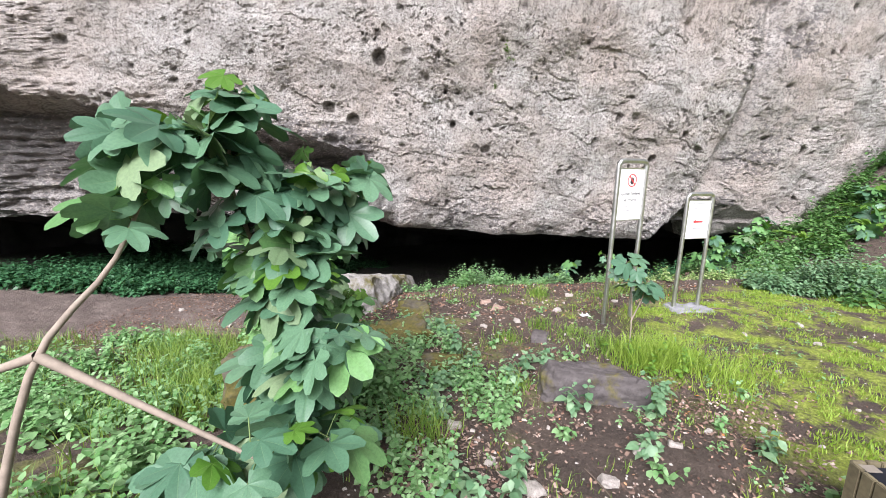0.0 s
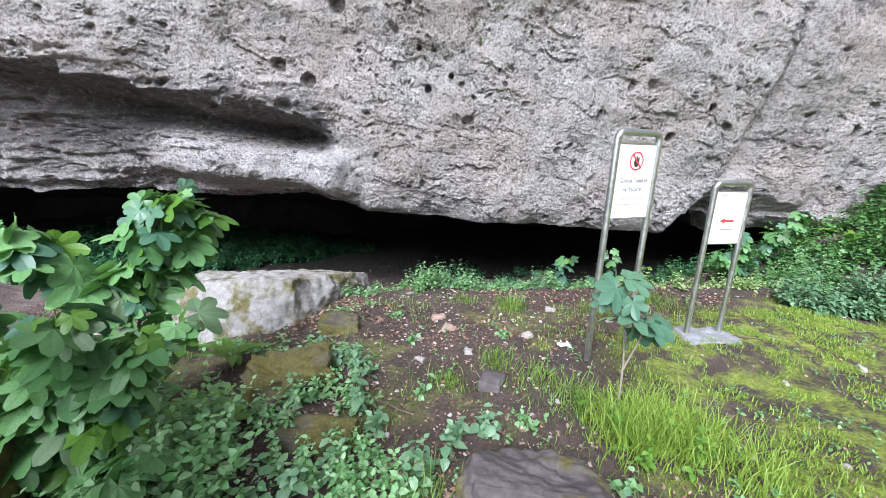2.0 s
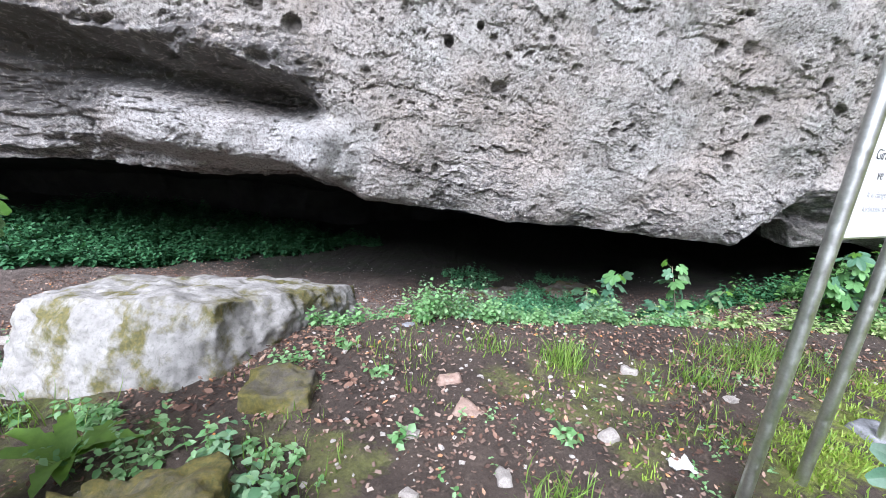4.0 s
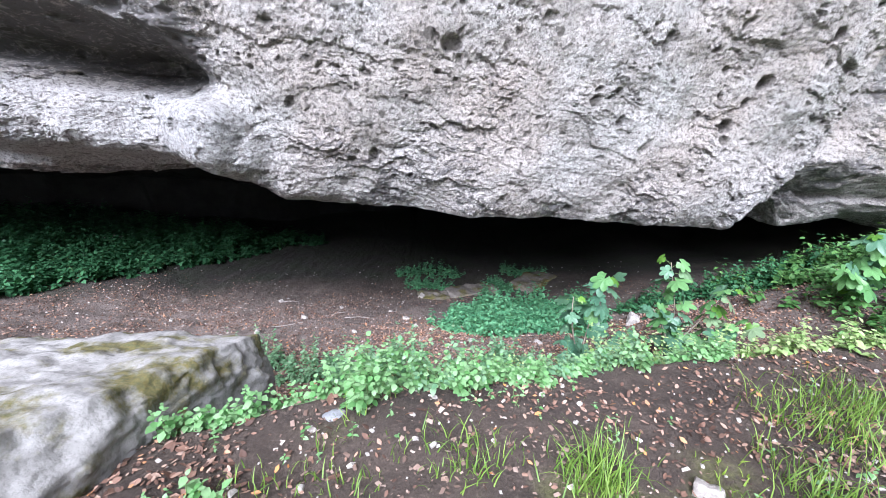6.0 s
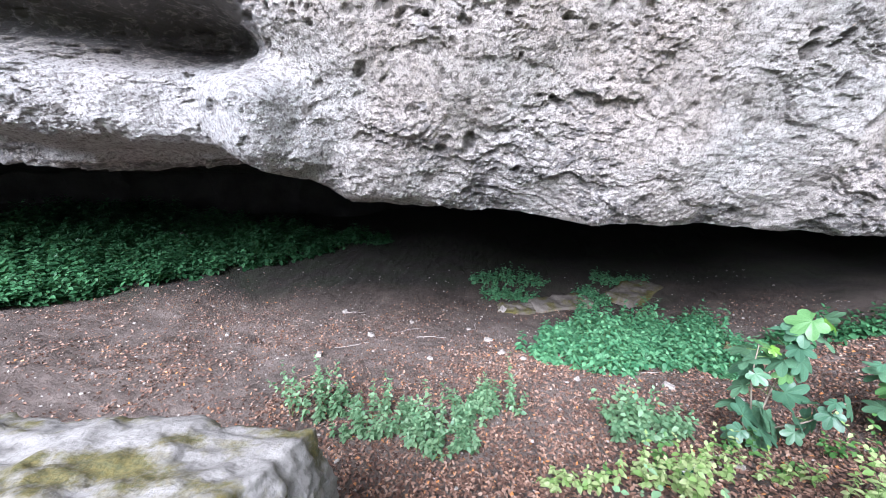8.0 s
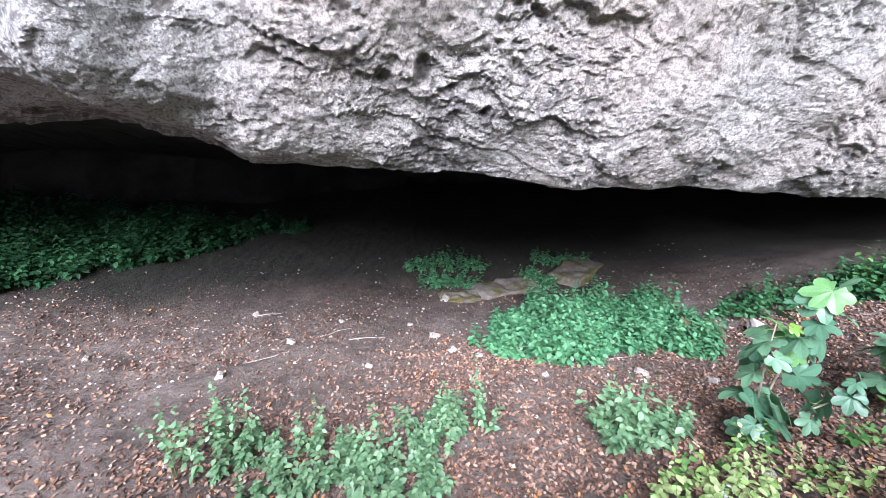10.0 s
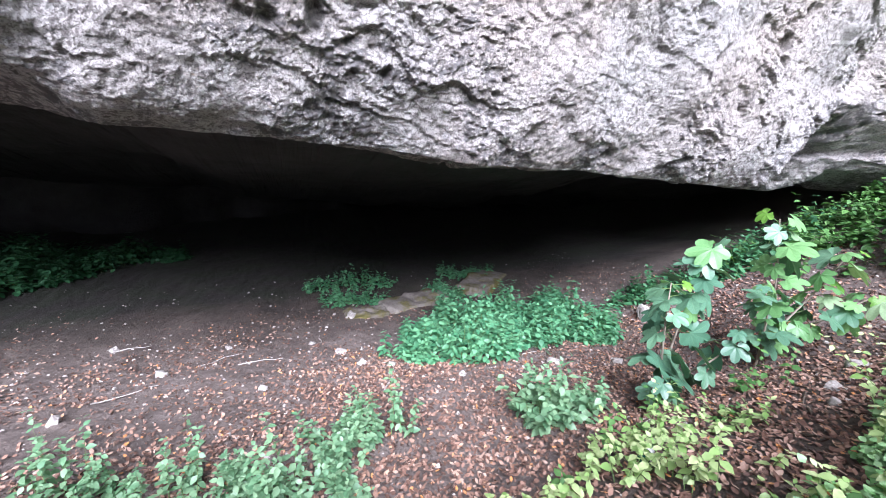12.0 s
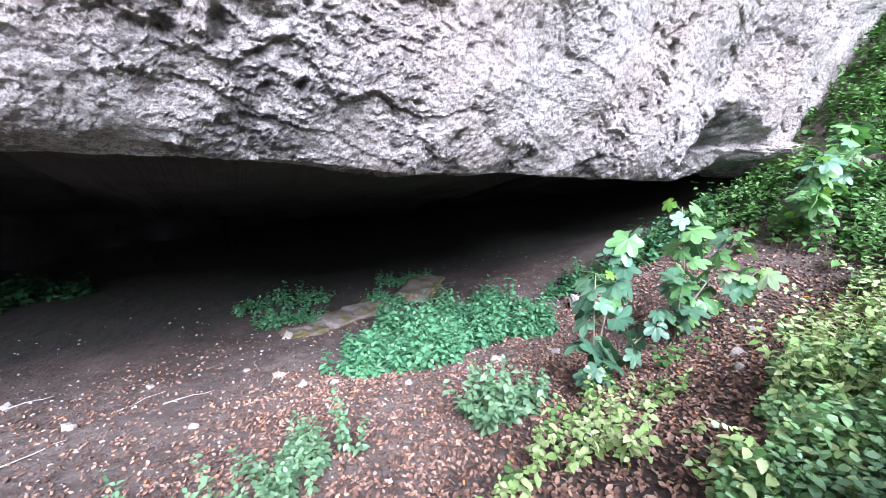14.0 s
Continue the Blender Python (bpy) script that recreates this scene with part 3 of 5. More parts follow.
rock("boulder", [(-2.85, 5.45, -1.5), (-0.8, 5.2, -1.1), (-0.35, 7.5, -1.5), (-3.0, 7.4, -2.2),
                 (-2.85, 5.8, -0.28), (-0.95, 5.55, -0.02), (-0.42, 7.55, -0.58), (-2.85, 7.45, -0.66)],
     PALE_STONE, "large pale grey limestone block with moss on its sides", 90, 0.05, 3.0, 0.46)
rock("boulder", [(0.76, 2.97, -0.62), (1.68, 2.86, -0.62), (1.75, 3.5, -0.62), (0.75, 3.55, -0.62), (0.84, 2.95, -0.03), (1.60, 2.85, -0.08), (1.52, 3.3, -0.2), (0.95, 3.38, -0.17)], DARK_STONE, "dark grey boulder half sunk in the soil", 44, 0.05, 11.0, 0.46)
rock("stone_slab", block(-0.48, 4.2, 0.75, 0.62, -0.24, -0.6, 25, 0.8, -0.02), MOSS_STONE, "flat brown stone slab with yellow-green moss", 26, 0.10, 21.0)
rock("stone_slab", block(-0.38, 5.25, 0.55, 0.45, -0.34, -0.7, 10, 0.75), MOSS_STONE, "low mossy stone beside the pale boulder", 22, 0.06, 25.0)
rock("stone_slab", block(-0.05, 3.55, 0.55, 0.3, -0.30, -0.6, -5, 0.85), MOSS_STONE, "brown flat stone under creeping herbs", 20, 0.04, 27.0)
rock("boulder", block(-1.32, 2.72, 0.55, 0.5, 0.16, -0.8, 20, 0.8), MOSS_STONE, "brown mossy boulder half hidden by fig leaves", 26, 0.08, 43.0)
rock("stone", block(1.1, 4.3, 0.24, 0.2, -0.35, -0.55, 70, 0.85), DARK_STONE, "small dark square stone set in the path", 10, 0.02, 31.0)
rock("stone", block(0.76, 5.2, 0.26, 0.16, -0.36, -0.5, -25, 0.7), RED_STONE, "broken reddish stone lying on bare soil", 10, 0.03, 33.0)
rock("stone", block(0.62, 5.55, 0.2, 0.12, -0.40, -0.5, 15, 0.7), RED_STONE, "flat pinkish stone lying on bare soil", 9, 0.02, 35.0)
rock("stone", block(0.55, 6.55, 0.32, 0.22, -0.5, -0.85, 15, 0.7), DARK_STONE, "grey stone among the herbs on the bank", 12, 0.03, 37.0)
rock("stone", block(0.22, 6.45, 0.16, 0.14, -0.5, -0.8, 40, 0.7), CONCRETE, "small grey stone among the herbs on the bank", 9, 0.02, 39.0)
for dx, dy, w, d, hgt in ((1.9, 13.6, 1.6, 0.8, 0.10), (1.0, 13.2, 1.0, 0.5, 0.07), (3.6, 14.4, 1.8, 0.9, 0.16), (4.0, 11.5, 0.45, 0.35, 0.12)):
    gz = float(ground_z(dx, dy)[0])
    rock("rock_outcrop", block(dx, dy, w, d, gz + hgt, gz - 0.4, 12 * dx, 0.75), stone_material("floor_rock", (0.13, 0.11, 0.095), (0.26, 0.23, 0.20), 0.45, 4.0) if dx == 1.9 else bpy.data.materials["floor_rock"],
         "low worn rock rising from the cave floor", 20, 0.06, dx * 7)

PEBBLES = []
for k in range(6):
    v, f = boulder_mesh(block(0, 0, 1.0, 0.6 + 0.06 * k, 0.25, -0.25, 0, 0.75), 5, 0.10, 50 + 3 * k)
    v, f = welded(v, f)
    ob = mesh_object("stone", v, f, PEBBLE, smooth=k % 2 == 0)
    PEBBLES.append(ob)
PEBBLE_SPOTS = [(0.1, 2.65, 0.12, "soil"), (0.32, 2.3, 0.09, "soil"), (0.55, 2.05, 0.16, "soil"), (1.0, 2.1, 0.13, "soil"), (1.3, 2.35, 0.1, "soil"), (0.0, 3.0, 0.08, "soil"),
                (1.55, 2.4, 0.1, "soil"), (1.9, 2.6, 0.07, "soil"), (0.92, 4.75, 0.1, "soil"), (0.5, 4.6, 0.09, "soil"), (1.5, 5.1, 0.11, "soil"), (0.45, 5.0, 0.1, "soil"),
                (1.9, 5.9, 0.13, "soil"), (2.5, 5.7, 0.1, "soil"), (3.6, 4.6, 0.07, "turf"), (4.2, 4.3, 0.08, "turf"), (3.2, 3.6, 0.06, "turf"), (4.6, 5.0, 0.09, "turf"),
                (-1.43, 11.55, 0.16, "floor"), (0.43, 11.7, 0.15, "floor"), (0.72, 13.05, 0.2, "floor"), (-0.9, 12.3, 0.1, "floor"), (0.1, 12.1, 0.09, "floor"), (-2.2, 12.6, 0.1, "floor"),
                (-3.6, 11.2, 0.12, "floor"), (-0.4, 10.8, 0.1, "floor"), (0.6, 11.2, 0.14, "floor"), (-1.9, 10.6, 0.11, "floor"), (0.9, 11.0, 0.1, "floor"), (1.5, 10.4, 0.08, "floor"),
                (2.2, 10.7, 0.12, "floor"), (2.6, 10.4, 0.16, "floor"), (-5.2, 7.6, 0.28, "floor"), (-4.6, 8.4, 0.14, "floor"), (-6.0, 9.0, 0.16, "floor"), (3.4, 8.4, 0.14, "bank"),
                (3.0, 8.2, 0.1, "bank"), (4.1, 8.6, 0.16, "bank"), (2.3, 8.6, 0.1, "bank"), (4.4, 10.9, 0.3, "floor"), (3.3, 10.2, 0.12, "floor"), (-7.6, 15.6, 0.5, "floor")]
for k, (x, y, size, where) in enumerate(PEBBLE_SPOTS):
    base = PEBBLES[k % 6]
    ob = base if k < 6 else new("stone", base.data)
    ob.matrix_basis = pose(x, y, float(ground_z(x, y)[0]) + 0.06 * size, 15 * math.sin(k), 12 * math.cos(3 * k), 57 * k) @ Matrix.Diagonal((size, size, size, 1))
    tagged(ob, {"soil": "pale limestone pebble lying on dark soil", "turf": "pale pebble lying in short turf", "floor": "pale stone lying on the dusty cave floor", "bank": "pale stone lying among dead leaves on the bank"}[where], "stone", "loose stones")


def scatter(n, x0, x1, y0, y1, keep, seed):
    """n random places of the plan at which keep(x, y) allows, as x, y."""
    rng = np.random.default_rng(seed)
    x, y = rng.uniform(x0, x1, n), rng.uniform(y0, y1, n)
    k = rng.random(n) < keep(x, y)
    return x[k], y[k], rng


def on_ground(x, y, lift=0.0):
    return np.stack([x, y, ground_z(x, y) + lift], 1)


def gravel():
    v, f = welded(*boulder_mesh(block(0, 0, 1.0, 0.7, 0.25, -0.25, 0, 0.7), 3, 0.12, 90))
    def keep(x, y):
        n = fbm(np.stack([x, y, 0 * x], 1) * 0.9 + 4, 2)
        return np.clip(0.35 + 0.5 * n, 0.04, 1) * (1 - 0.8 * turf_cover(x, y)) * np.where(y > 13, 0.35, 1)
    x, y, rng = scatter(16000, -6, 6.5, 0.8, 15.5, keep, 21)
    size = 0.012 + 0.035 * rng.random(len(x)) ** 3
    V, F = strew(v, f, on_ground(x, y, 0.003), turned(rng.normal(0, 0.4, len(x)), rng.normal(0, 0.4, len(x)), rng.uniform(0, 6.3, len(x))), size)
    ob = mesh_object("gravel", V, F, PEBBLE, smooth=False)
    tagged(ob, "small pale pebbles strewn over the soil", "gravel", kind="stuff")


gravel()


def litter():
    """Curled dead leaves on the floor, the bank and the mound."""
    v = np.array([(0, -0.5, 0.03), (-0.28, -0.1, 0.06), (0, -0.05, 0.0), (0.28, -0.1, 0.05), (-0.19, 0.3, 0.06), (0.17, 0.3, 0.03), (0, 0.52, 0.07)])
    f = np.array([(0, 2, 1), (0, 3, 2), (1, 2, 4), (2, 3, 5), (2, 5, 4), (4, 5, 6)])
    def dense(x, y):
        n = fbm(np.stack([x, y, 0 * x], 1) * 0.7 + 14, 3)
        s = y - crest_y(x)
        inside = np.clip(0.50 + 0.8 * n, 0.12, 1) * step(14.5, 11.0, y)
        bank = 0.95 * step(0.0, 0.4, s) * step(4.2, 2.6, s)
        mound = np.clip(0.22 + 0.6 * n, 0.04, 0.8) * (1 - 0.85 * turf_cover(x, y))
        return np.where(s > 0, np.maximum(inside * step(0.5, 2, s), bank), mound)
    for name, n, box, lo, hi, seed in (("leaf_litter", 90000, (-7, 6.5, 5.0, 14.5), 0.022, 0.05, 31), ("leaf_litter", 52000, (-1.6, 4.6, 0.9, 6.9), 0.012, 0.034, 32), ("leaf_litter", 30000, (-2.0, 5.5, 6.8, 11.2), 0.02, 0.05, 33), ("leaf_litter", 450, (-1.0, 0.8, 5.0, 6.7), 0.04, 0.08, 34)):
        x, y, rng = scatter(n, *box, dense, seed)
        m = len(x)
        flip = np.where(rng.random(m) < 0.4, math.pi, 0)
        V, F = strew(v, f, on_ground(x, y, 0.012), turned(rng.normal(0, 0.42, m) + flip, rng.normal(0, 0.42, m), rng.uniform(0, 6.3, m)), rng.uniform(lo, hi, m))
        tagged(mesh_object(name, V, F, LITTER, smooth=False), "brown and orange dead leaves covering the ground", "leaf litter", kind="stuff")


def chips():
    """Pale bark and leaf chips trodden into the path."""
    k = Mat("trodden_chip", 0.85)
    k.color(k.ramp(k.island(), (0.0, (0.11, 0.068, 0.05)), (0.5, (0.21, 0.14, 0.11)), (0.9, (0.36, 0.27, 0.22)), (1.0, (0.54, 0.47, 0.42))))
    v = np.array([(-0.3, -0.5, 0.02), (0.25, -0.4, 0.05), (0.32, 0.35, 0.0), (-0.2, 0.5, 0.06), (0.0, 0.0, 0.09)])
    f = np.array([(0, 1, 4), (1, 2, 4), (2, 3, 4), (3, 0, 4)])
    def dense(x, y):
        n = fbm(np.stack([x, y, 0 * x], 1) * 1.1 + 44, 3)
        return np.clip(0.45 + 0.9 * n, 0.05, 1) * (1 - 0.9 * step(2.2, 2.8, x - 0.3 * (3 - y)))
    for n, box, seed in ((17000, (-0.4, 3.4, 1.0, 3.3), 61), (7000, (-0.6, 3.2, 3.3, 6.6), 62), (3500, (2.6, 6.0, 4.0, 6.2), 63)):
        x, y, rng = scatter(n, *box, dense if seed < 63 else (lambda x, y: 0.5 * (1 - turf_cover(x, y))), seed)
        m = len(x)
        V, F = strew(v, f, on_ground(x, y, 0.008), turned(rng.normal(0, 0.3, m), rng.normal(0, 0.3, m), rng.uniform(0, 6.3, m)), 0.010 + 0.03 * rng.random(m) ** 2)
        tagged(mesh_object("wood_chips", V, F, k.m, smooth=False), "pale brown bark and leaf chips trodden into soil", "wood chips", kind="stuff")


litter()
chips()


# ---- tubes: stems, branches, twigs, posts ----
def tube(path, radii, sides=6):
    """A tube along points with a radius at each: verts, faces (quads)."""
    path = np.asarray(path, float)
    n = len(path)
    radii = np.broadcast_to(np.asarray(radii, float), (n,))
    tangent = np.gradient(path, axis=0)
    tangent /= np.linalg.norm(tangent, axis=1)[:, None] + 1e-9
    ref = np.array([0.31, 0.17, 0.93]) if abs(tangent[:, 2]).mean() < 0.8 else np.array([0.93, 0.31, 0.17])
    a = np.cross(tangent, ref)
    a /= np.linalg.norm(a, axis=1)[:, None] + 1e-9
    b = np.cross(tangent, a)
    ang = np.arange(sides) * 2 * math.pi / sides
    v = path[:, None] + radii[:, None, None] * (np.cos(ang)[None, :, None] * a[:, None] + np.sin(ang)[None, :, None] * b[:, None])
    i = np.arange(n * sides).reshape(n, sides)
    j = np.roll(i, -1, 1)
    f = np.stack([i[:-1].ravel(), j[:-1].ravel(), j[1:].ravel(), i[1:].ravel()], 1)
    return v.reshape(-1, 3), f


def bezier(points, n):
    """A smooth line through a few points."""
    p = np.asarray(points, float)
    t = np.linspace(0, len(p) - 1, n)
    out = np.empty((n, 3))
    for k, s in enumerate(t):
        i = min(int(s), len(p) - 2)
        u = s - i
        p0, p1, p2, p3 = p[max(i - 1, 0)], p[i], p[i + 1], p[min(i + 2, len(p) - 1)]
        out[k] = 0.5 * (2 * p1 + (p2 - p0) * u + (2 * p0 - 5 * p1 + 4 * p2 - p3) * u * u + (3 * p1 - p0 - 3 * p2 + p3) * u**3)
    return out


# ---- fig plants with big lobed leaves ----
def fig_leaf_mesh(name, material, depth, curl, seed):
    """One lobed leaf 1 long: stalk joint at the origin, blade along +y, upper side +z."""
    rng = np.random.default_rng(seed)
    lobes = [(0, 1.0, 0.235), (0.80, 0.90, 0.23), (-0.80, 0.90, 0.23), (1.68, 0.66, 0.24), (-1.68, 0.66, 0.24)]
    ang = np.sort(np.concatenate([np.linspace(-2.75, 2.75, 85), [l[0] for l in lobes]]))
    r = np.full(len(ang), 0.0)
    for a0, length, wide in lobes:
        # far side of a rounded lobe: an oval set out along its rib
        length *= rng.uniform(0.92, 1.06)
        c, half = 0.60 * length, 0.40 * length
        ca, sa = np.cos(ang - a0), np.sin(ang - a0)
        qa, qb, qc = (ca / half) ** 2 + (sa / wide) ** 2, c * ca / half**2, (c / half) ** 2 - 1
        disc = qb * qb - qa * qc
        r = np.maximum(r, np.where((disc > 0) & (ca > 0), (qb + np.sqrt(np.maximum(disc, 0))) / qa, 0))
    floor_r = 0.71 - 0.34 * depth + 0.05 * np.cos(ang)
    r = np.maximum(r, floor_r) * (1 + 0.018 * np.sin(ang * 31 + seed))
    vein = np.max([np.exp(-((ang - l[0]) / 0.05) ** 2) for l in lobes], axis=0)
    rings = (0.0, 0.25, 0.5, 0.75, 1.0)
    rows, veins = [], []
    for s in rings:
        x, y = np.sin(ang) * r * s, np.cos(ang) * r * s
        ridge = 0.05 * s * (np.min([np.abs(ang - l[0]) for l in lobes], axis=0) * 2 - 0.2)
        z = ridge - curl * (s * r) ** 2 + 0.03 * np.sin(7 * x + seed) * s
        rows.append(np.stack([x, y + 0.0, z], 1))
        veins.append(vein * (1 - 0.25 * s))
    v = np.concatenate(rows)
    f = grid_faces(len(rings), len(ang))[:, ::-1]
    me_ob = mesh_object(name, v, f, material)
    attribute(me_ob, "vein", np.concatenate(veins))
    return me_ob.data, me_ob


FIG_SHAPES = []
for k, (m, depth, curl) in enumerate(((FIG_LEAF, 0.9, 0.18), (FIG_LEAF, 0.6, 0.30), (FIG_LEAF, 0.75, 0.10), (FIG_YOUNG, 0.7, 0.25), (FIG_PALE, 0.7, 0.35), (FIG_MID, 0.85, 0.15), (FIG_MID, 0.6, 0.3))):
    data, ob = fig_leaf_mesh("leaf", m, depth, curl, 3 + k)
    bpy.data.objects.remove(ob)
    FIG_SHAPES.append(data)


def fig_plant(name, stems, leaves, size, label, seed, bark=BARK, thick=0.014, young=0.12, pale=0.06, low=0.15, group="", face=(0.1, -1.0), mid=0.1):
    """A fig: stems are lists of points; that many leaves in all sit alternately along them, each on its stalk."""
    rng = np.random.default_rng(seed)
    base = stems[0][0]
    root = thing(name, *base, label=label, category="shrub", group=group)
    off = np.array(base)
    lines = [bezier(s, 14) for s in stems]
    for line in lines:
        v, f = tube(line - off, np.linspace(thick, thick * 0.35, len(line)), 7)
        mesh_object("branch", v, f, bark, root)
    lengths = np.array([np.linalg.norm(np.diff(l, axis=0), axis=1).sum() for l in lines])
    for line, length in zip(lines, lengths):
        count = max(3, round(leaves * length / lengths.sum()))
        for k in range(count):
            t = low + (1 - low) * (k + rng.random() * 0.6) / count
            i = min(int(t * 13), 12)
            at = line[i] + (line[i + 1] - line[i]) * (t * 13 - i)
            heading = k * 2.4 + rng.normal(0, 0.5)
            way = np.array([math.cos(heading), math.sin(heading), 0.25 + rng.normal(0, 0.2)])
            way[:2] += 0.55 * np.array(face)
            way /= np.linalg.norm(way)
            stalk = size * rng.uniform(0.35, 0.8)
            tip = at + way * stalk + (0, 0, 0.15 * stalk)
            kind = 3 if ((t > 0.94 and rng.random() < 0.5) or rng.random() < young) else 4 if rng.random() < pale else int(rng.integers(5, 7)) if rng.random() < mid else int(rng.integers(0, 3))
            span = size * rng.uniform(0.65, 1.15) * (0.6 if t > 0.93 else 1)
            down = rng.uniform(0.15, 0.85)
            y_axis = Vector((way[0], way[1], -down * math.hypot(way[0], way[1]))).normalized()
            side = y_axis.cross(Vector((0, 0, 1))).normalized()
            z_axis = side.cross(y_axis)
            m = Matrix((side, y_axis, z_axis)).transposed().to_4x4()
            leaf = new("leaf", FIG_SHAPES[kind])
            leaf.parent = root
            leaf.matrix_basis = Matrix.Translation(Vector(tip - off)) @ m @ pose(0, 0, 0, rng.normal(0, 20), rng.normal(0, 32), rng.normal(0, 18)) @ Matrix.Diagonal((span, span, span, 1))
            v, f = tube(np.array([at, at + way * stalk * 0.5 + (0, 0, 0.1 * stalk), tip]) - off, 0.0028, 4)
            mesh_object("stalk", v, f, STEM, root)
    return root


fig_plant("fig_shrub", [
    [(-0.80, 1.95, -0.35), (-0.78, 1.9, 0.4), (-0.72, 1.9, 1.0), (-0.62, 2.05, 1.45)],
    [(-0.72, 1.9, 0.9), (-0.55, 2.15, 1.25), (-0.42, 2.28, 1.42)],
    [(-0.76, 1.9, 0.8), (-0.95, 1.85, 1.4), (-0.95, 2.05, 1.80)],
    [(-0.95, 1.85, 1.4), (-1.15, 1.75, 1.6), (-1.28, 1.65, 1.36)],
    [(-0.78, 1.9, 0.2), (-0.58, 1.75, 0.55), (-0.48, 1.68, 0.75)],
    [(-0.80, 1.9, 0.0), (-0.6, 1.6, 0.25), (-0.45, 1.55, 0.35)],
    [(-0.80, 1.95, -0.1), (-0.9, 1.6, 0.15), (-0.95, 1.45, 0.3)],
], 250, 0.195, "large fig shrub with dark green lobed leaves beside the path", 5, young=0.04, pale=0.06)
fig_plant("fig_branch", [
    [(-1.62, 1.15, -0.15), (-1.50, 1.2, 0.35), (-1.36, 1.28, 0.84), (-1.2, 1.45, 1.12), (-1.15, 1.6, 1.38)],
    [(-1.36, 1.28, 0.84), (-1.05, 1.3, 0.65), (-0.62, 1.3, 0.42)],
    [(-1.36, 1.28, 0.84), (-1.6, 1.3, 0.76), (-1.9, 1.4, 0.72)],
], 16, 0.18, "bare grey fig branch forking above the grass", 8, thick=0.019, low=0.85)
fig_plant("fig_shrub", [
    [(-1.55, 3.95, -0.6), (-1.5, 4.0, 0.2), (-1.35, 4.1, 0.7), (-1.22, 4.25, 0.98)],
    [(-1.5, 4.0, 0.0), (-1.3, 4.25, 0.5), (-1.1, 4.4, 0.85)],
    [(-1.5, 4.0, 0.2), (-1.8, 3.8, 0.6), (-2.0, 3.7, 0.8)],
    [(-1.55, 3.95, -0.3), (-1.3, 3.9, 0.0), (-1.05, 4.05, 0.12)],
    [(-1.55, 3.95, -0.4), (-1.5, 3.5, 0.0), (-1.35, 3.3, 0.35)],
], 170, 0.19, "fig shrub with pale green lobed leaves beside mossy slabs", 11, young=0.12, pale=0.10, mid=0.8)
fig_plant("fig_shrub", [
    [(-1.0, 3.0, -0.45), (-1.0, 3.02, 0.2), (-0.95, 3.0, 0.62)],
    [(-1.0, 3.0, -0.2), (-0.8, 3.1, 0.2), (-0.72, 3.15, 0.45)],
    [(-1.0, 3.0, -0.2), (-1.25, 2.9, 0.35), (-1.4, 2.95, 0.75)],
    [(-1.0, 3.0, -0.4), (-0.75, 2.85, -0.15), (-0.6, 2.95, -0.02)],
], 190, 0.15, "small-leaved fig shrub growing among herbs", 14, young=0.15, pale=0.04, mid=0.85)
fig_plant("fig_sapling", [
    [(1.98, 4.05, -0.4), (1.97, 4.06, 0.0), (1.93, 4.1, 0.35), (1.88, 4.12, 0.55)],
    [(1.97, 4.06, -0.1), (2.05, 4.05, 0.15), (2.08, 4.05, 0.3)],
], 15, 0.165, "young fig sapling with few blue-green leaves by the sign", 17, thick=0.009, young=0.0, pale=0.15, low=0.5, face=(0.0, -0.7))
fig_plant("fig_sapling", [
    [(2.75, 9.2, -2.1), (2.80, 9.2, -1.5), (2.85, 9.15, -1.0), (2.98, 9.15, -0.72)],
    [(2.75, 9.2, -1.9), (2.55, 9.1, -1.3), (2.52, 9.1, -0.95)],
    [(2.75, 9.2, -2.0), (2.6, 9.05, -1.8), (2.5, 9.0, -1.65)],
    [(2.75, 9.2, -1.9), (3.0, 9.0, -1.6), (3.2, 8.95, -1.35)],
], 50, 0.17, "fig sapling with broad dark leaves on the littered bank", 19, thick=0.011, young=0.0, pale=0.0, face=(-0.4, -0.7))
fig_plant("fig_sapling", [
    [(4.0, 9.25, -1.95), (3.9, 9.2, -1.2), (3.7, 9.2, -0.5)],
    [(4.0, 9.25, -1.7), (4.2, 9.1, -1.2), (4.4, 9.0, -0.75)],
    [(4.0, 9.25, -1.8), (3.7, 9.1, -1.3), (3.5, 9.05, -1.05)],
    [(4.0, 9.25, -1.7), (4.4, 9.0, -1.35), (4.7, 8.9, -1.15)],
], 60, 0.165, "fig sapling with pale lit leaves on the bank", 23, thick=0.012, young=0.05, pale=0.12, mid=0.5, face=(-0.4, -0.7))
fig_plant("fig_sapling", [
    [(6.3, 9.3, -1.0), (6.2, 9.2, -0.5), (6.1, 9.15, -0.05)],
    [(6.3, 9.3, -0.8), (6.6, 9.1, -0.3), (6.9, 9.0, 0.1)],
    [(6.3, 9.3, -0.9), (5.9, 9.0, -0.6), (5.6, 9.0, -0.45)],
    [(6.3, 9.3, -0.8), (6.9, 9.3, -0.2), (7.3, 9.3, 0.4)],
], 85, 0.19, "spreading fig sapling below the edge of the cliff", 29, thick=0.012, young=0.06, pale=0.05, mid=0.5, face=(-0.5, -0.7))


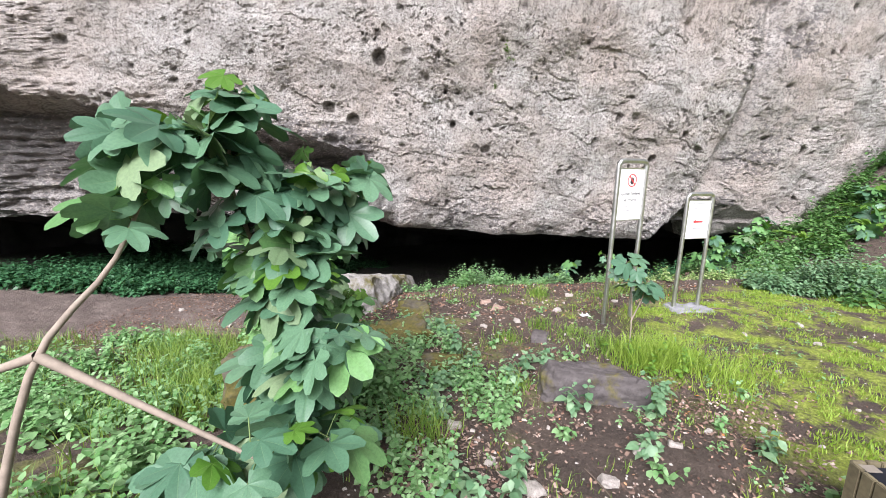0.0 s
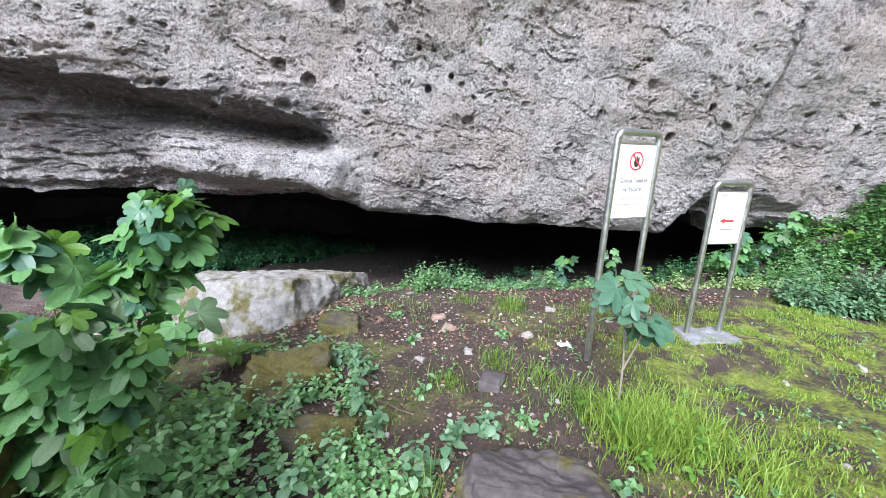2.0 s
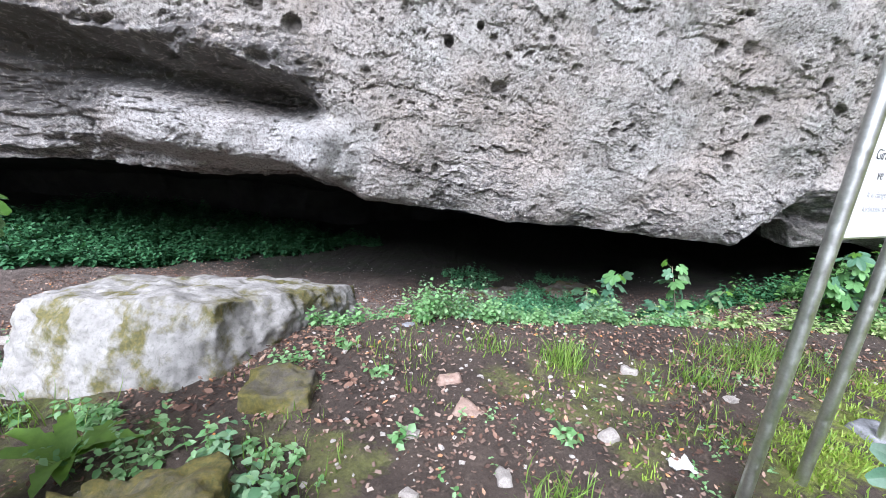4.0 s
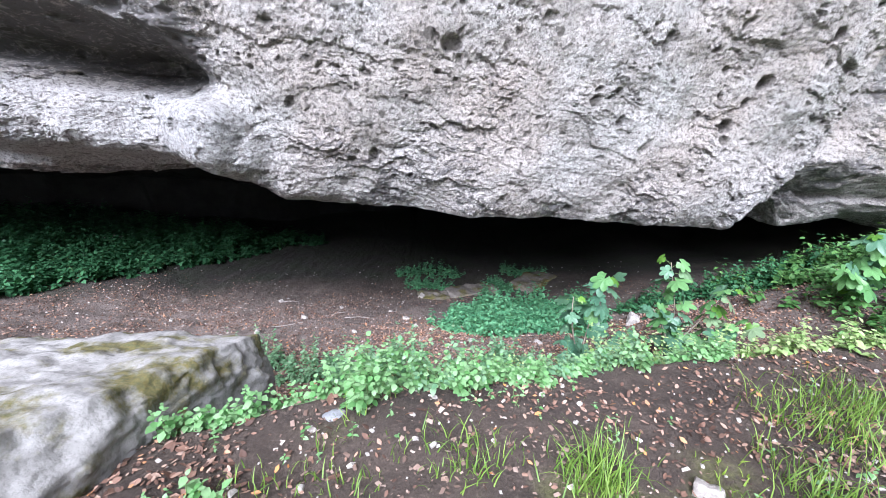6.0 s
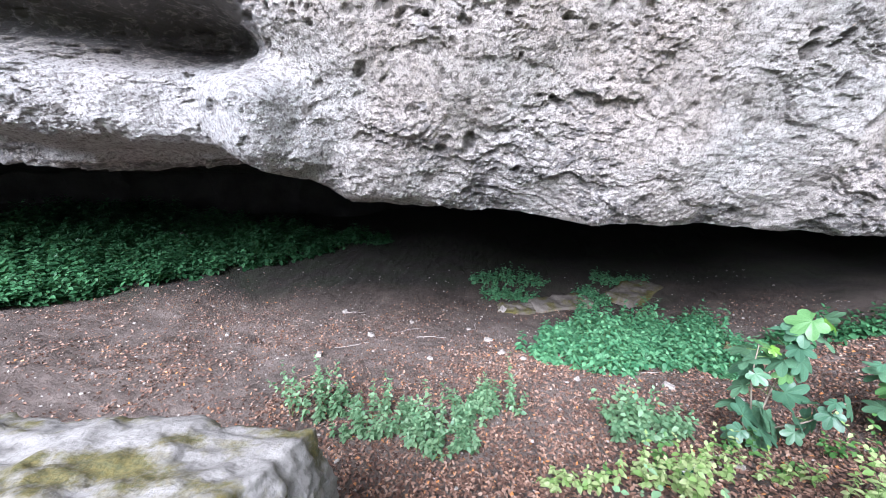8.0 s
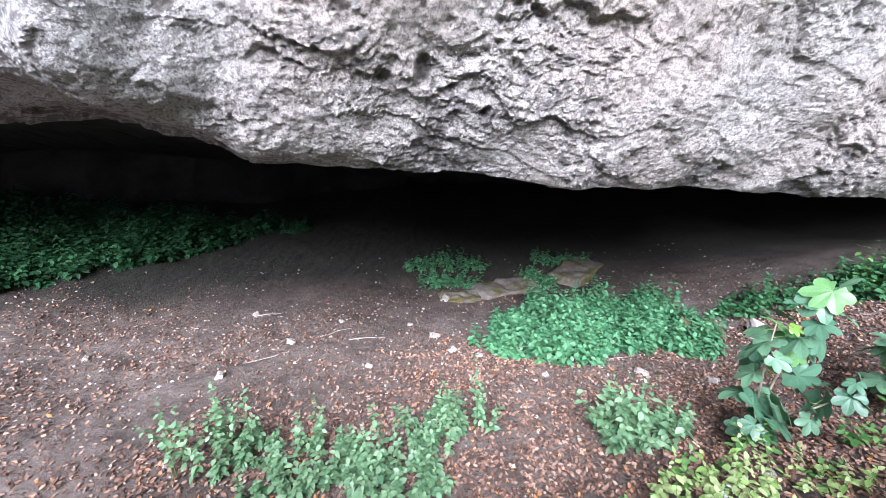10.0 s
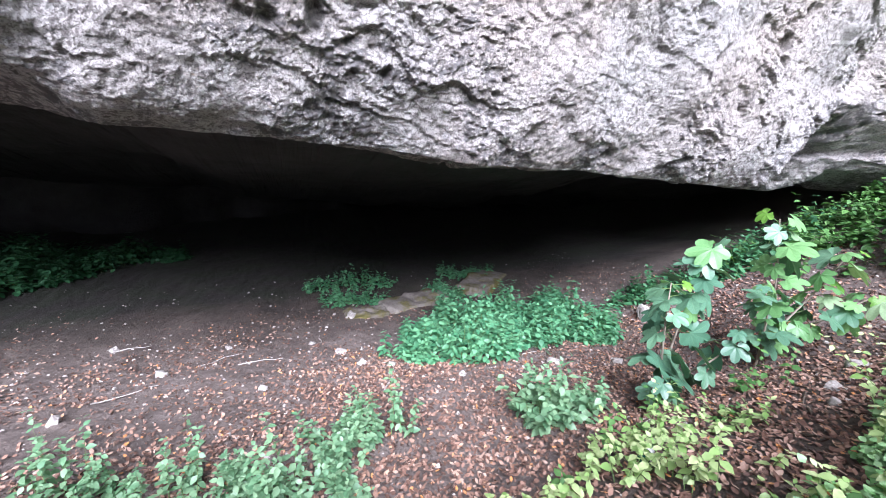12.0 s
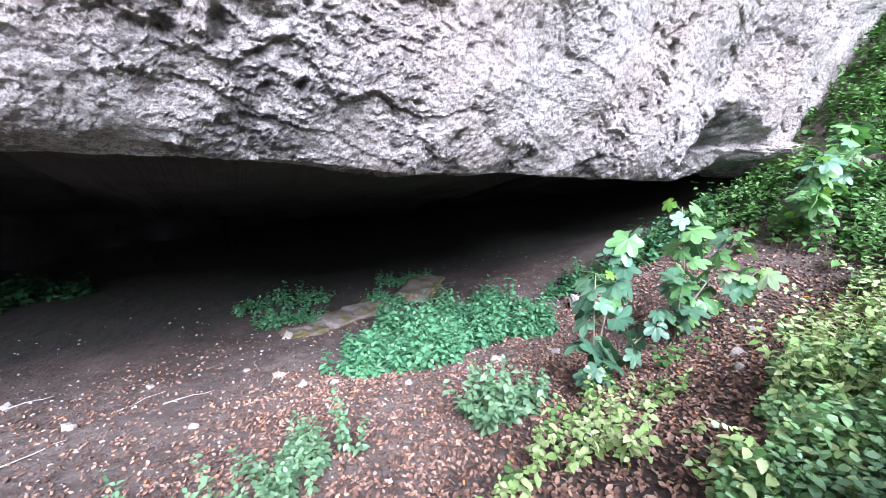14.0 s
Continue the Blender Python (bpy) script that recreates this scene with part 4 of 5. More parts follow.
fig_plant("fig_shrub", [
    [(9.0, 8.7, -0.7), (8.9, 8.6, 0.1), (8.8, 8.5, 0.75)],
    [(9.0, 8.7, -0.4), (9.3, 8.5, 0.3), (9.6, 8.4, 0.9)],
    [(9.0, 8.7, -0.4), (8.6, 8.3, 0.0), (8.3, 8.2, 0.35)],
    [(9.0, 8.7, -0.3), (9.3, 9.0, 0.4), (9.4, 9.2, 1.1)],
    [(9.0, 8.7, -0.4), (9.6, 8.1, 0.2), (10.0, 7.9, 0.5)],
], 130, 0.24, "wide dark green fig shrub rooted in the hillside", 37, thick=0.015, young=0.05, pale=0.04, mid=0.3, face=(-0.5, -0.7))


# ---- herbs ----
def ovate(fold, long, bend):
    """A small oval leaf 1 long from the origin along +y."""
    w = 0.5 / long
    v = np.array([(0, 0, 0), (-w * 0.8, 0.33, fold), (0, 0.36, 0), (w * 0.8, 0.33, fold), (-w * 0.6, 0.68, fold - bend), (0, 0.7, -bend), (w * 0.6, 0.68, fold - bend), (0, 1.0, -2.2 * bend)])
    f = np.array([(0, 2, 1), (0, 3, 2), (1, 2, 5), (1, 5, 4), (2, 3, 6), (2, 6, 5), (4, 5, 7), (5, 6, 7)])
    return v, f


def herb_leaves(feet, height, leaf, pairs, seed, lean=0.25, shape=(0.06, 1.3, 0.06), top=0.6):
    """Leaves in crossed pairs up leaning stems that stand at feet: leaf verts, faces, and stems."""
    rng = np.random.default_rng(seed)
    n = len(feet)
    h = height * rng.uniform(0.55, 1.25, n) * np.clip(1.0 + 1.1 * fbm(feet * (1.6, 1.6, 0) + seed, 2), 0.4, 1.9)
    az, tilt = rng.uniform(0, 6.3, n), np.abs(rng.normal(0, lean, n))
    way = np.stack([np.cos(az) * np.sin(tilt), np.sin(az) * np.sin(tilt), np.cos(tilt)], 1)
    v, f = ovate(*shape)
    places, turns, sizes = [], [], []
    for k in range(pairs):
        t = 0.22 + 0.78 * (k + 0.3 * rng.random(n)) / max(pairs - 1, 1)
        for side in (0, math.pi):
            heading = az + k * math.pi / 2 + side + rng.normal(0, 0.35, n)
            places.append(feet + way * (h * np.minimum(t, 1.02))[:, None])
            turns.append(turned(rng.uniform(-0.65, 0.35, n) + 0.45 * (t > 0.9), rng.normal(0, 0.3, n), heading))
            sizes.append(leaf * rng.uniform(0.6, 1.25, n) * (1 - (1 - top) * np.clip(t, 0, 1) ** 3))
    leaves = strew(v, f, np.concatenate(places), np.concatenate(turns), np.concatenate(sizes))
    sv = np.array([(-1, 0, 0), (0.5, 0.87, 0), (0.5, -0.87, 0), (0, 0, 1)])
    sf = np.array([(0, 1, 3), (1, 2, 3), (2, 0, 3)])
    r = 0.0022 + 0.006 * height
    V = feet[:, None] + sv[None, :, :2] @ np.array([[1, 0, 0], [0, 1, 0]]) * r + sv[None, :, 2:] * (way * h[:, None])[:, None]
    F = sf[None] + (np.arange(n) * 4)[:, None, None]
    return leaves, (V.reshape(-1, 3), F.reshape(-1, 3))


def herb_patch(name, n, box, keep, height, leaf, pairs, material, label, seed, lean=0.25, shape=(0.06, 1.3, 0.06), category="herbs"):
    x, y, rng = scatter(n, *box, keep, seed)
    if not len(x):
        return None
    leaves, stems = herb_leaves(on_ground(x, y, -0.01), height, leaf, pairs, seed + 1, lean, shape)
    V, F = joined([leaves, stems])
    index = np.concatenate([np.zeros(len(leaves[1])), np.ones(len(stems[1]))])
    return tagged(mesh_object(name, V, F, [material, STEM], index=index), label, category, kind="stuff")


def off_path(x, y):
    """0 where feet have trodden the edge of the bank bare."""
    return (np.hypot(x + 0.03, y - 7.05) > 0.42).astype(float)


def blob(*spots):
    """Keeps places within soft discs (x, y, rx, ry) with a ragged rim."""
    def keep(x, y):
        p = np.stack([x, y, 0 * x], 1)
        rag = 0.45 * fbm(p * 2.2 + spots[0][0], 3)
        d = np.min([np.hypot((x - a) / rx, (y - b) / ry) for a, b, rx, ry in spots], axis=0)
        return (d + rag < 1).astype(float)
    return keep


herb_patch("shade_herbs", 2700, (0.6, 5.2, 10.2, 13.4), blob((1.75, 11.4, 0.75, 0.75), (2.5, 11.7, 0.9, 0.95), (3.3, 12.0, 0.9, 0.85), (3.6, 11.0, 0.35, 0.3)), 0.30, 0.105, 6, HERB_SHADE,
           "dense green shade herbs covering part of the cave floor", 101, category="herb patch")
herb_patch("shade_herbs", 1300, (-0.2, 4.4, 13.0, 15.4), blob((0.9, 13.9, 0.55, 0.35), (1.0, 14.7, 0.9, 0.3), (2.6, 13.9, 0.45, 0.4), (3.4, 15.0, 0.6, 0.3)), 0.2, 0.09, 5, HERB_SHADE,
           "small clumps of shade herbs on low rock ledges", 103, category="herb patch")
herb_patch("shade_herbs", 6500, (-12, -2.4, 9.0, 18.0), lambda x, y: ((y + 0.3 * fbm(np.stack([x, y, 0 * x], 1), 3) > np.interp(x, [-12, -7.6, -6.9, -6.2, -3.5, -2.4], [8.6, 9.5, 11.0, 12.8, 16.6, 17.4])) & (y < 17.8)).astype(float), 0.32, 0.15, 6, HERB_DARKENED,
           "green herbs growing along the back of the cave, darkened for shade", 105, category="herb patch")
herb_patch("shade_herbs", 900, (4.4, 9.2, 10.2, 13.0), blob((5.1, 11.5, 0.6, 0.4), (6.0, 11.3, 0.8, 0.45), (7.2, 11.2, 0.9, 0.5), (6.4, 10.8, 0.7, 0.4)), 0.30, 0.11, 6, HERB_DARKENED,
           "green herbs under the low end of the overhang, darkened for shade", 107, category="herb patch")
herb_patch("bank_herbs", 650, (-2.4, 0.2, 8.5, 10.0), blob((-1.5, 9.3, 0.30, 0.2), (-1.0, 9.2, 0.42, 0.28), (-0.6, 9.1, 0.3, 0.2)), 0.32, 0.062, 9, HERB_GREY,
           "grey-green herbs at the foot of the bank", 109, 0.4, category="herb patch")
herb_patch("bank_herbs", 620, (-0.6, 1.4, 8.4, 10.4), blob((0.28, 9.55, 0.26, 0.22), (-0.05, 9.0, 0.36, 0.24), (0.62, 9.6, 0.15, 0.12), (0.2, 9.25, 0.2, 0.15)), 0.36, 0.066, 10, HERB_GREY,
           "upright grey-green herbs at the foot of the bank", 111, 0.35, category="herb patch")
herb_patch("bank_herbs", 260, (1.3, 2.5, 8.8, 10.0), blob((1.92, 9.36, 0.36, 0.28)), 0.34, 0.085, 8, HERB_GREY, "rounded grey-green herb bush on dead leaves", 113, 0.55, category="herb patch")
herb_patch("crest_herbs", 6200, (-0.75, 4.2, 6.3, 8.1), lambda x, y: blob(*[(a, float(crest_y(a)) + 0.26, 0.36, 0.36) for a in (-0.35, 0.0, 0.35, 0.75, 1.2, 1.7, 2.2, 2.7)])(x, y) * off_path(x, y), 0.17, 0.050, 6, HERB_BRIGHT,
           "bright green herbs lining the edge of the bank", 115, 0.4, (0.05, 1.0, 0.07), category="herb patch")
herb_patch("crest_herbs", 3000, (-0.75, 3.2, 6.3, 8.1), lambda x, y: blob(*[(a, float(crest_y(a)) + 0.2, 0.25, 0.26) for a in (0.5, 0.95, 1.5, 2.0, 2.6)])(x, y) * off_path(x, y), 0.2, 0.045, 6, HERB_GREY,
           "grey-green herbs mixed into the edge of the bank", 149, 0.45, (0.05, 1.1, 0.07), category="herb patch")
herb_patch("crest_herbs", 420, (0.5, 3.6, 7.6, 9.1), blob((1.5, 8.35, 0.35, 0.26), (2.0, 8.5, 0.3, 0.22), (2.5, 8.45, 0.25, 0.15), (1.75, 8.05, 0.3, 0.15), (1.0, 8.35, 0.3, 0.2)), 0.22, 0.062, 6, HERB_PALE,
           "pale variegated herbs on the littered bank", 117, 0.4, category="herb patch")
herb_patch("crest_herbs", 260, (1.4, 3.6, 6.9, 7.9), blob((2.5, 7.6, 0.5, 0.25), (3.1, 7.65, 0.35, 0.3)), 0.34, 0.05, 9, HERB_PALE,
           "tall pale herbs on the edge of the bank", 119, 0.4, category="herb patch")
herb_patch("bank_herbs", 1500, (2.2, 6.5, 6.6, 8.6), blob((3.4, 7.4, 0.4, 0.22), (4.0, 7.55, 0.55, 0.3), (4.9, 7.7, 0.6, 0.35), (5.7, 7.9, 0.7, 0.4)), 0.24, 0.068, 6, HERB_PALE,
           "pale glossy herbs along the edge of the bank", 121, 0.45, category="herb patch")
herb_patch("hillside_herbs", 5200, (5.0, 12.5, 5.4, 11.4), lambda x, y: np.clip(0.62 + 1.5 * fbm(np.stack([x, y, 0 * x], 1) * 0.9 + 2, 3), 0, 1) * step(5.4, 6.6, x - 0.5 * np.clip(6.6 - y, 0, 2)), 0.34, 0.12, 6, HERB,
           "green herbs and creepers covering the hillside", 123, 0.4, category="herb patch")
herb_patch("hillside_herbs", 1500, (5.2, 7.6, 6.2, 7.6), blob((6.2, 6.7, 0.9, 0.45), (7.0, 6.3, 0.7, 0.4)), 0.45, 0.09, 8, HERB_GREY, "grey-green nettle thicket beside the turf", 125, 0.35, category="herb patch")
herb_patch("hillside_herbs", 900, (4.6, 7.4, 7.2, 9.0), blob((5.6, 8.0, 0.6, 0.4), (6.4, 8.3, 0.6, 0.4)), 0.3, 0.07, 6, HERB_BRIGHT, "bright green herbs at the hill's foot", 127, 0.4, category="herb patch")
herb_patch("mound_herbs", 1700, (-1.6, 1.0, 1.4, 4.6), blob((-0.5, 3.55, 0.5, 0.35), (-0.15, 3.95, 0.35, 0.2), (0.15, 3.35, 0.3, 0.25), (-0.9, 2.6, 0.45, 0.5), (-0.35, 2.75, 0.35, 0.4), (-0.2, 2.1, 0.3, 0.35), (0.35, 3.0, 0.2, 0.3)), 0.2, 0.058, 5, HERB_BRIGHT,
           "bright green creeping herbs on the mound", 129, 0.45, category="herb patch")
herb_patch("mound_herbs", 520, (-1.6, 0.3, 4.0, 6.0), blob((-0.9, 4.75, 0.3, 0.15), (-0.35, 4.75, 0.3, 0.1), (0.0, 4.5, 0.15, 0.2), (-0.5, 5.6, 0.2, 0.1)), 0.14, 0.055, 4, HERB_BRIGHT, "small bright herbs between mossy stones", 131, 0.5, category="herb patch")
herb_patch("mound_herbs", 4200, (-4.6, -1.2, 1.0, 5.2), lambda x, y: np.clip(0.3 + 1.6 * fbm(np.stack([x, y, 0 * x], 1) * 1.2 + 6, 3), 0, 1), 0.17, 0.075, 5, HERB_BRIGHT, "green herbs scattered over the grassy slope", 133, 0.45, category="herb patch")
herb_patch("floor_herbs", 300, (-6, -3.4, 6.6, 9.5), blob((-4.6, 7.4, 0.6, 0.3)), 0.24, 0.06, 6, HERB_GREY, "grey-green herbs on the floor behind the boulder", 135, 0.4, category="herb patch")
herb_patch("mound_herbs", 900, (-2.2, -0.2, 2.2, 4.2), blob((-1.0, 3.0, 0.5, 0.4), (-1.4, 3.4, 0.4, 0.4), (-0.75, 3.4, 0.3, 0.2)), 0.42, 0.075, 9, HERB_BRIGHT, "leafy green herbs crowding round the fig shrubs", 139, 0.45, category="herb patch")
herb_patch("crest_herbs", 260, (-1.0, 0.2, 6.3, 7.3), lambda x, y: blob((-0.42, 6.75, 0.28, 0.25))(x, y) * off_path(x, y), 0.2, 0.05, 7, HERB_PALE, "yellowish herbs growing against the pale boulder", 141, 0.4, category="herb patch")
herb_patch("mound_herbs", 120, (1.3, 2.6, 3.3, 4.5), blob((1.72, 3.85, 0.22, 0.2), (2.1, 3.6, 0.3, 0.15)), 0.24, 0.07, 5, FERN, "yellow-green weeds beside the fig sapling", 143, 0.5, category="herb patch")
herb_patch("bank_herbs", 330, (1.1, 2.9, 7.0, 7.8), blob((1.5, 7.45, 0.22, 0.2), (1.9, 7.35, 0.3, 0.16), (2.4, 7.45, 0.35, 0.18)), 0.24, 0.055, 7, HERB_PALE,
           "pale variegated herbs overhanging the bank's edge", 145, 0.5, category="herb patch")
herb_patch("bank_herbs", 260, (0.6, 4.6, 7.5, 9.6), blob((2.3, 8.75, 0.4, 0.2), (3.3, 8.75, 0.3, 0.2), (1.3, 8.6, 0.35, 0.15), (4.1, 8.3, 0.3, 0.2)), 0.2, 0.075, 5, HERB,
           "low green herbs among dead leaves on the bank", 147, 0.5, category="herb patch")
herb_patch("seedlings", 2400, (-0.5, 6.0, 1.6, 6.8), lambda x, y: np.clip(0.15 + fbm(np.stack([x, y, 0 * x], 1) * 1.3 + 9, 2), 0, 1), 0.07, 0.035, 3, HERB_BRIGHT, "tiny green seedlings on bare soil", 137, 0.4, category="seedlings")


def nettle(seed, height, leaf, pairs, material, stems):
    """A single plant with its stems and its leaves."""
    rng = np.random.default_rng(seed)
    root = thing("nettle_plant", 0, 0, 0)
    feet = np.stack([rng.normal(0, 0.035, stems), rng.normal(0, 0.035, stems), np.full(stems, -0.02)], 1)
    leaves, stalks = herb_leaves(feet, height, leaf, pairs, seed, 0.35, (0.07, 1.15, 0.10))
    mesh_object("foliage", *leaves, material, root)
    mesh_object("stem", *stalks, STEM, root)
    return root


NETTLES = [nettle(201, 0.26, 0.095, 6, HERB_GREY, 4), nettle(203, 0.18, 0.085, 4, HERB_GREY, 4), nettle(205, 0.13, 0.07, 3, HERB_BRIGHT, 5)]
SPOTS = [(1.05, 2.78, 0), (1.62, 2.82, 0), (1.66, 3.0, 0), (1.32, 2.35, 1), (1.28, 2.15, 2), (0.70, 3.35, 0), (0.62, 3.2, 1), (0.82, 3.65, 1), (0.40, 2.0, 0), (0.25, 1.75, 0), (0.12, 2.0, 1),
         (0.05, 1.7, 0), (-0.1, 3.1, 0), (-0.02, 2.85, 1), (0.1, 3.3, 1), (-0.3, 3.9, 1), (0.15, 3.9, 0), (0.3, 3.7, 1), (-0.2, 4.5, 1), (0.05, 4.3, 0), (2.0, 2.6, 2), (2.15, 2.35, 1), (2.3, 2.0, 2),
         (1.0, 3.75, 1), (1.25, 3.85, 2), (0.55, 4.1, 2), (0.9, 2.5, 2), (1.8, 3.35, 2), (-0.45, 4.75, 1), (-0.25, 5.9, 2), (0.4, 4.9, 2), (1.3, 5.0, 2), (0.2, 5.6, 2), (2.45, 3.1, 2), (-0.6, 1.6, 0), (-0.35, 1.35, 0)]
first = {}
for k, (x, y, which) in enumerate(SPOTS):
    gz = float(ground_z(x, y)[0])
    m = pose(x, y, gz, 0, 0, 73 * k)
    if which in first:
        ob = copy_thing(NETTLES[which], m)
    else:
        ob = first[which] = NETTLES[which]
        ob.matrix_basis = m
    tagged(ob, ("tall grey-green nettle with toothed leaves on the mound", "low grey-green nettle growing from dark soil", "small bright green herb growing from soil")[which], "plant", "herbs on the mound")


# ---- grass ----
def blades(x, y, rng, height, spread_out, width):
    v = np.array([(-0.5, 0, 0), (0.5, 0, 0), (-0.4, 0.06, 0.45), (0.4, 0.06, 0.45), (-0.22, 0.25, 0.8), (0.22, 0.25, 0.8), (0, 0.55, 1.0)])
    f = np.array([(0, 1, 3), (0, 3, 2), (2, 3, 5), (2, 5, 4), (4, 5, 6)])
    n = len(x)
    h = height * rng.uniform(0.4, 1.3, n)
    local = np.repeat(v[None], n, 0) * np.stack([np.full(n, width), h * spread_out, h], 1)[:, None]
    turn = turned(rng.normal(0, 0.25, n), rng.normal(0, 0.2, n), rng.uniform(0, 6.3, n))
    V = np.einsum("nij,nkj->nki", turn, local) + on_ground(x, y, -0.005)[:, None]
    return V.reshape(-1, 3), (f[None] + (np.arange(n) * 7)[:, None, None]).reshape(-1, 3)


def turf(n, box, keep, height, out, width, material, label, seed):
    x, y, rng = scatter(n, *box, keep, seed)
    tagged(mesh_object("grass", *blades(x, y, rng, height, out, width), material), label, "grass", kind="stuff")


def lawn_keep(x, y):
    return turf_cover(x, y) * step(-0.15, 0.15, fbm(np.stack([x, y, 0 * x], 1) * 2.0 + 1, 4) - 0.02)


turf(110000, (1.2, 8.5, 1.0, 7.4), lawn_keep, 0.045, 0.9, 0.009, GRASS_YELLOW, "short yellow-green turf with bare patches", 301)
turf(9000, (-0.8, 3.0, 1.2, 6.6), lambda x, y: 0.8 * step(0.12, 0.4, fbm(np.stack([x, y, 0 * x], 1) * 1.6 + 3, 3)), 0.08, 0.8, 0.007, GRASS, "thin grass on the bare mound", 303)
turf(16000, (-7.5, -1.4, 1.4, 5.2), lambda x, y: step(0.0, 0.3, fbm(np.stack([x, y, 0 * x], 1) * 1.1 + 30, 3) + 0.1), 0.2, 1.0, 0.007, GRASS, "lush grass on the slope beside the mound", 305)


def tuft(x, y, count, radius, height, material, label, seed):
    rng = np.random.default_rng(seed)
    px, py = x + rng.normal(0, radius, count), y + rng.normal(0, radius, count)
    v, f = blades(px, py, rng, height, 1.3, 0.007)
    base = np.array([x, y, float(ground_z(x, y)[0])])
    ob = mesh_object("grass_tuft", v - base, f, material)
    ob.location = base
    return tagged(ob, label, "grass tuft", "grass tufts on the mound", "stuff")


for k, (x, y, count, radius, height, m) in enumerate(((2.05, 3.8, 1300, 0.15, 0.22, GRASS_YELLOW), (2.32, 3.75, 800, 0.15, 0.19, GRASS_YELLOW), (1.75, 4.1, 300, 0.12, 0.13, GRASS), (1.45, 4.35, 220, 0.11, 0.10, GRASS),
        (2.6, 3.4, 300, 0.16, 0.13, GRASS_YELLOW), (1.15, 4.6, 160, 0.07, 0.11, GRASS), (0.75, 4.3, 150, 0.08, 0.10, GRASS), (1.45, 5.95, 200, 0.09, 0.16, GRASS), (2.4, 5.9, 160, 0.1, 0.12, GRASS),
        (2.9, 6.4, 260, 0.18, 0.14, GRASS), (3.4, 6.5, 300, 0.2, 0.16, GRASS), (0.9, 6.1, 120, 0.1, 0.09, GRASS), (0.6, 3.2, 150, 0.09, 0.14, GRASS), (-0.15, 2.5, 220, 0.12, 0.2, GRASS), (-2.4, 3.9, 900, 0.3, 0.28, GRASS),
        (-2.0, 3.2, 600, 0.22, 0.26, GRASS), (-3.0, 4.5, 700, 0.3, 0.25, GRASS), (1.7, 3.05, 120, 0.07, 0.12, GRASS))):
    tuft(x, y, count, radius, height, m, "arching tuft of bright green grass" if height > 0.15 else "small tuft of green grass on bare soil", 400 + k)


# ---- fern with tongue-like fronds ----
def fern(x, y, count, length, seed):
    rng = np.random.default_rng(seed)
    gz = float(ground_z(x, y)[0])
    root = thing("fern", x, y, gz, label="bright green fern with wavy fronds below the figs", category="fern", group="ferns")
    for k in range(count):
        n = 12
        t = np.linspace(0, 1, n)
        long = length * rng.uniform(0.7, 1.2)
        half = 0.045 * np.sin(np.pi * np.clip(t * 0.92 + 0.08, 0, 1)) ** 0.6
        wave = 0.010 * np.sin(t * 40 + k)
        rows = []
        for s in (-1, 0, 1):
            rows.append(np.stack([s * (half + wave * 0.5), long * (0.25 * t + 0.75 * t**1.5) * 0.85, long * (1.1 * t - 0.75 * t * t) + abs(s) * (0.012 + wave)], 1))
        ob = mesh_object("frond", np.concatenate(rows), grid_faces(3, n)[:, ::-1], FERN, root)
        ob.matrix_basis = pose(0, 0, 0, 0, 0, 360 * k / count + rng.normal(0, 14))


for k, (x, y) in enumerate(((-0.85, 3.75), (-1.0, 3.45), (-0.7, 3.6), (-1.2, 4.7))):
    fern(x, y, 8, 0.34, 500 + k)
for k, (x, y) in enumerate(((8.6, 8.2), (9.2, 8.8), (8.2, 7.4), (9.8, 8.4), (7.9, 8.9), (7.5, 9.6))):
    fern(x, y, 11, 0.75, 520 + k)


# ---- twigs ----
for k, (x, y, length, turn) in enumerate(((0.95, 1.95, 0.5, 110), (1.15, 1.85, 0.55, 170), (0.2, 4.0, 0.7, 160), (-0.3, 4.15, 0.5, 20), (-0.95, 11.9, 0.5, 30), (-0.5, 11.6, 0.45, 5), (-1.6, 11.1, 0.5, 40), (0.8, 10.6, 0.5, 70),
        (2.4, 10.8, 0.7, 15), (3.9, 5.4, 0.4, -20), (4.4, 4.4, 0.45, -15), (3.0, 8.35, 0.6, 30), (3.9, 8.3, 0.7, -5), (2.5, 8.2, 0.5, 60), (-2.0, 12.6, 0.4, 20), (0.2, 12.2, 0.35, 80))):
    s = np.linspace(-0.5, 0.5, 7)
    ca, sa = math.cos(radians(turn)), math.sin(radians(turn))
    px, py = x + s * length * ca + 0.03 * np.sin(5 * s + k), y + s * length * sa
    pts = on_ground(px, py, 0.012)
    v, f = tube(pts, np.linspace(0.009, 0.004, 7), 5)
    tagged(mesh_object("twig", v, f, TWIG if y < 9 else PEBBLE), "dry dark twig lying on the ground" if y < 9 else "pale dry twig lying on the cave floor", "twig", "fallen twigs")


# ---- the two signs ----
STEEL = plain_material("brushed_steel", (0.62, 0.63, 0.61), 0.42, 1.0, 60, 0.15)
BOARD = plain_material("white_sign_board", (0.80, 0.80, 0.79), 0.45, 0, 8, 0.04)
INK = plain_material("black_print", (0.035, 0.035, 0.04), 0.5)
GREY_INK = plain_material("grey_print", (0.33, 0.33, 0.34), 0.5)
RED_INK = plain_material("red_print", (0.62, 0.055, 0.06), 0.5)


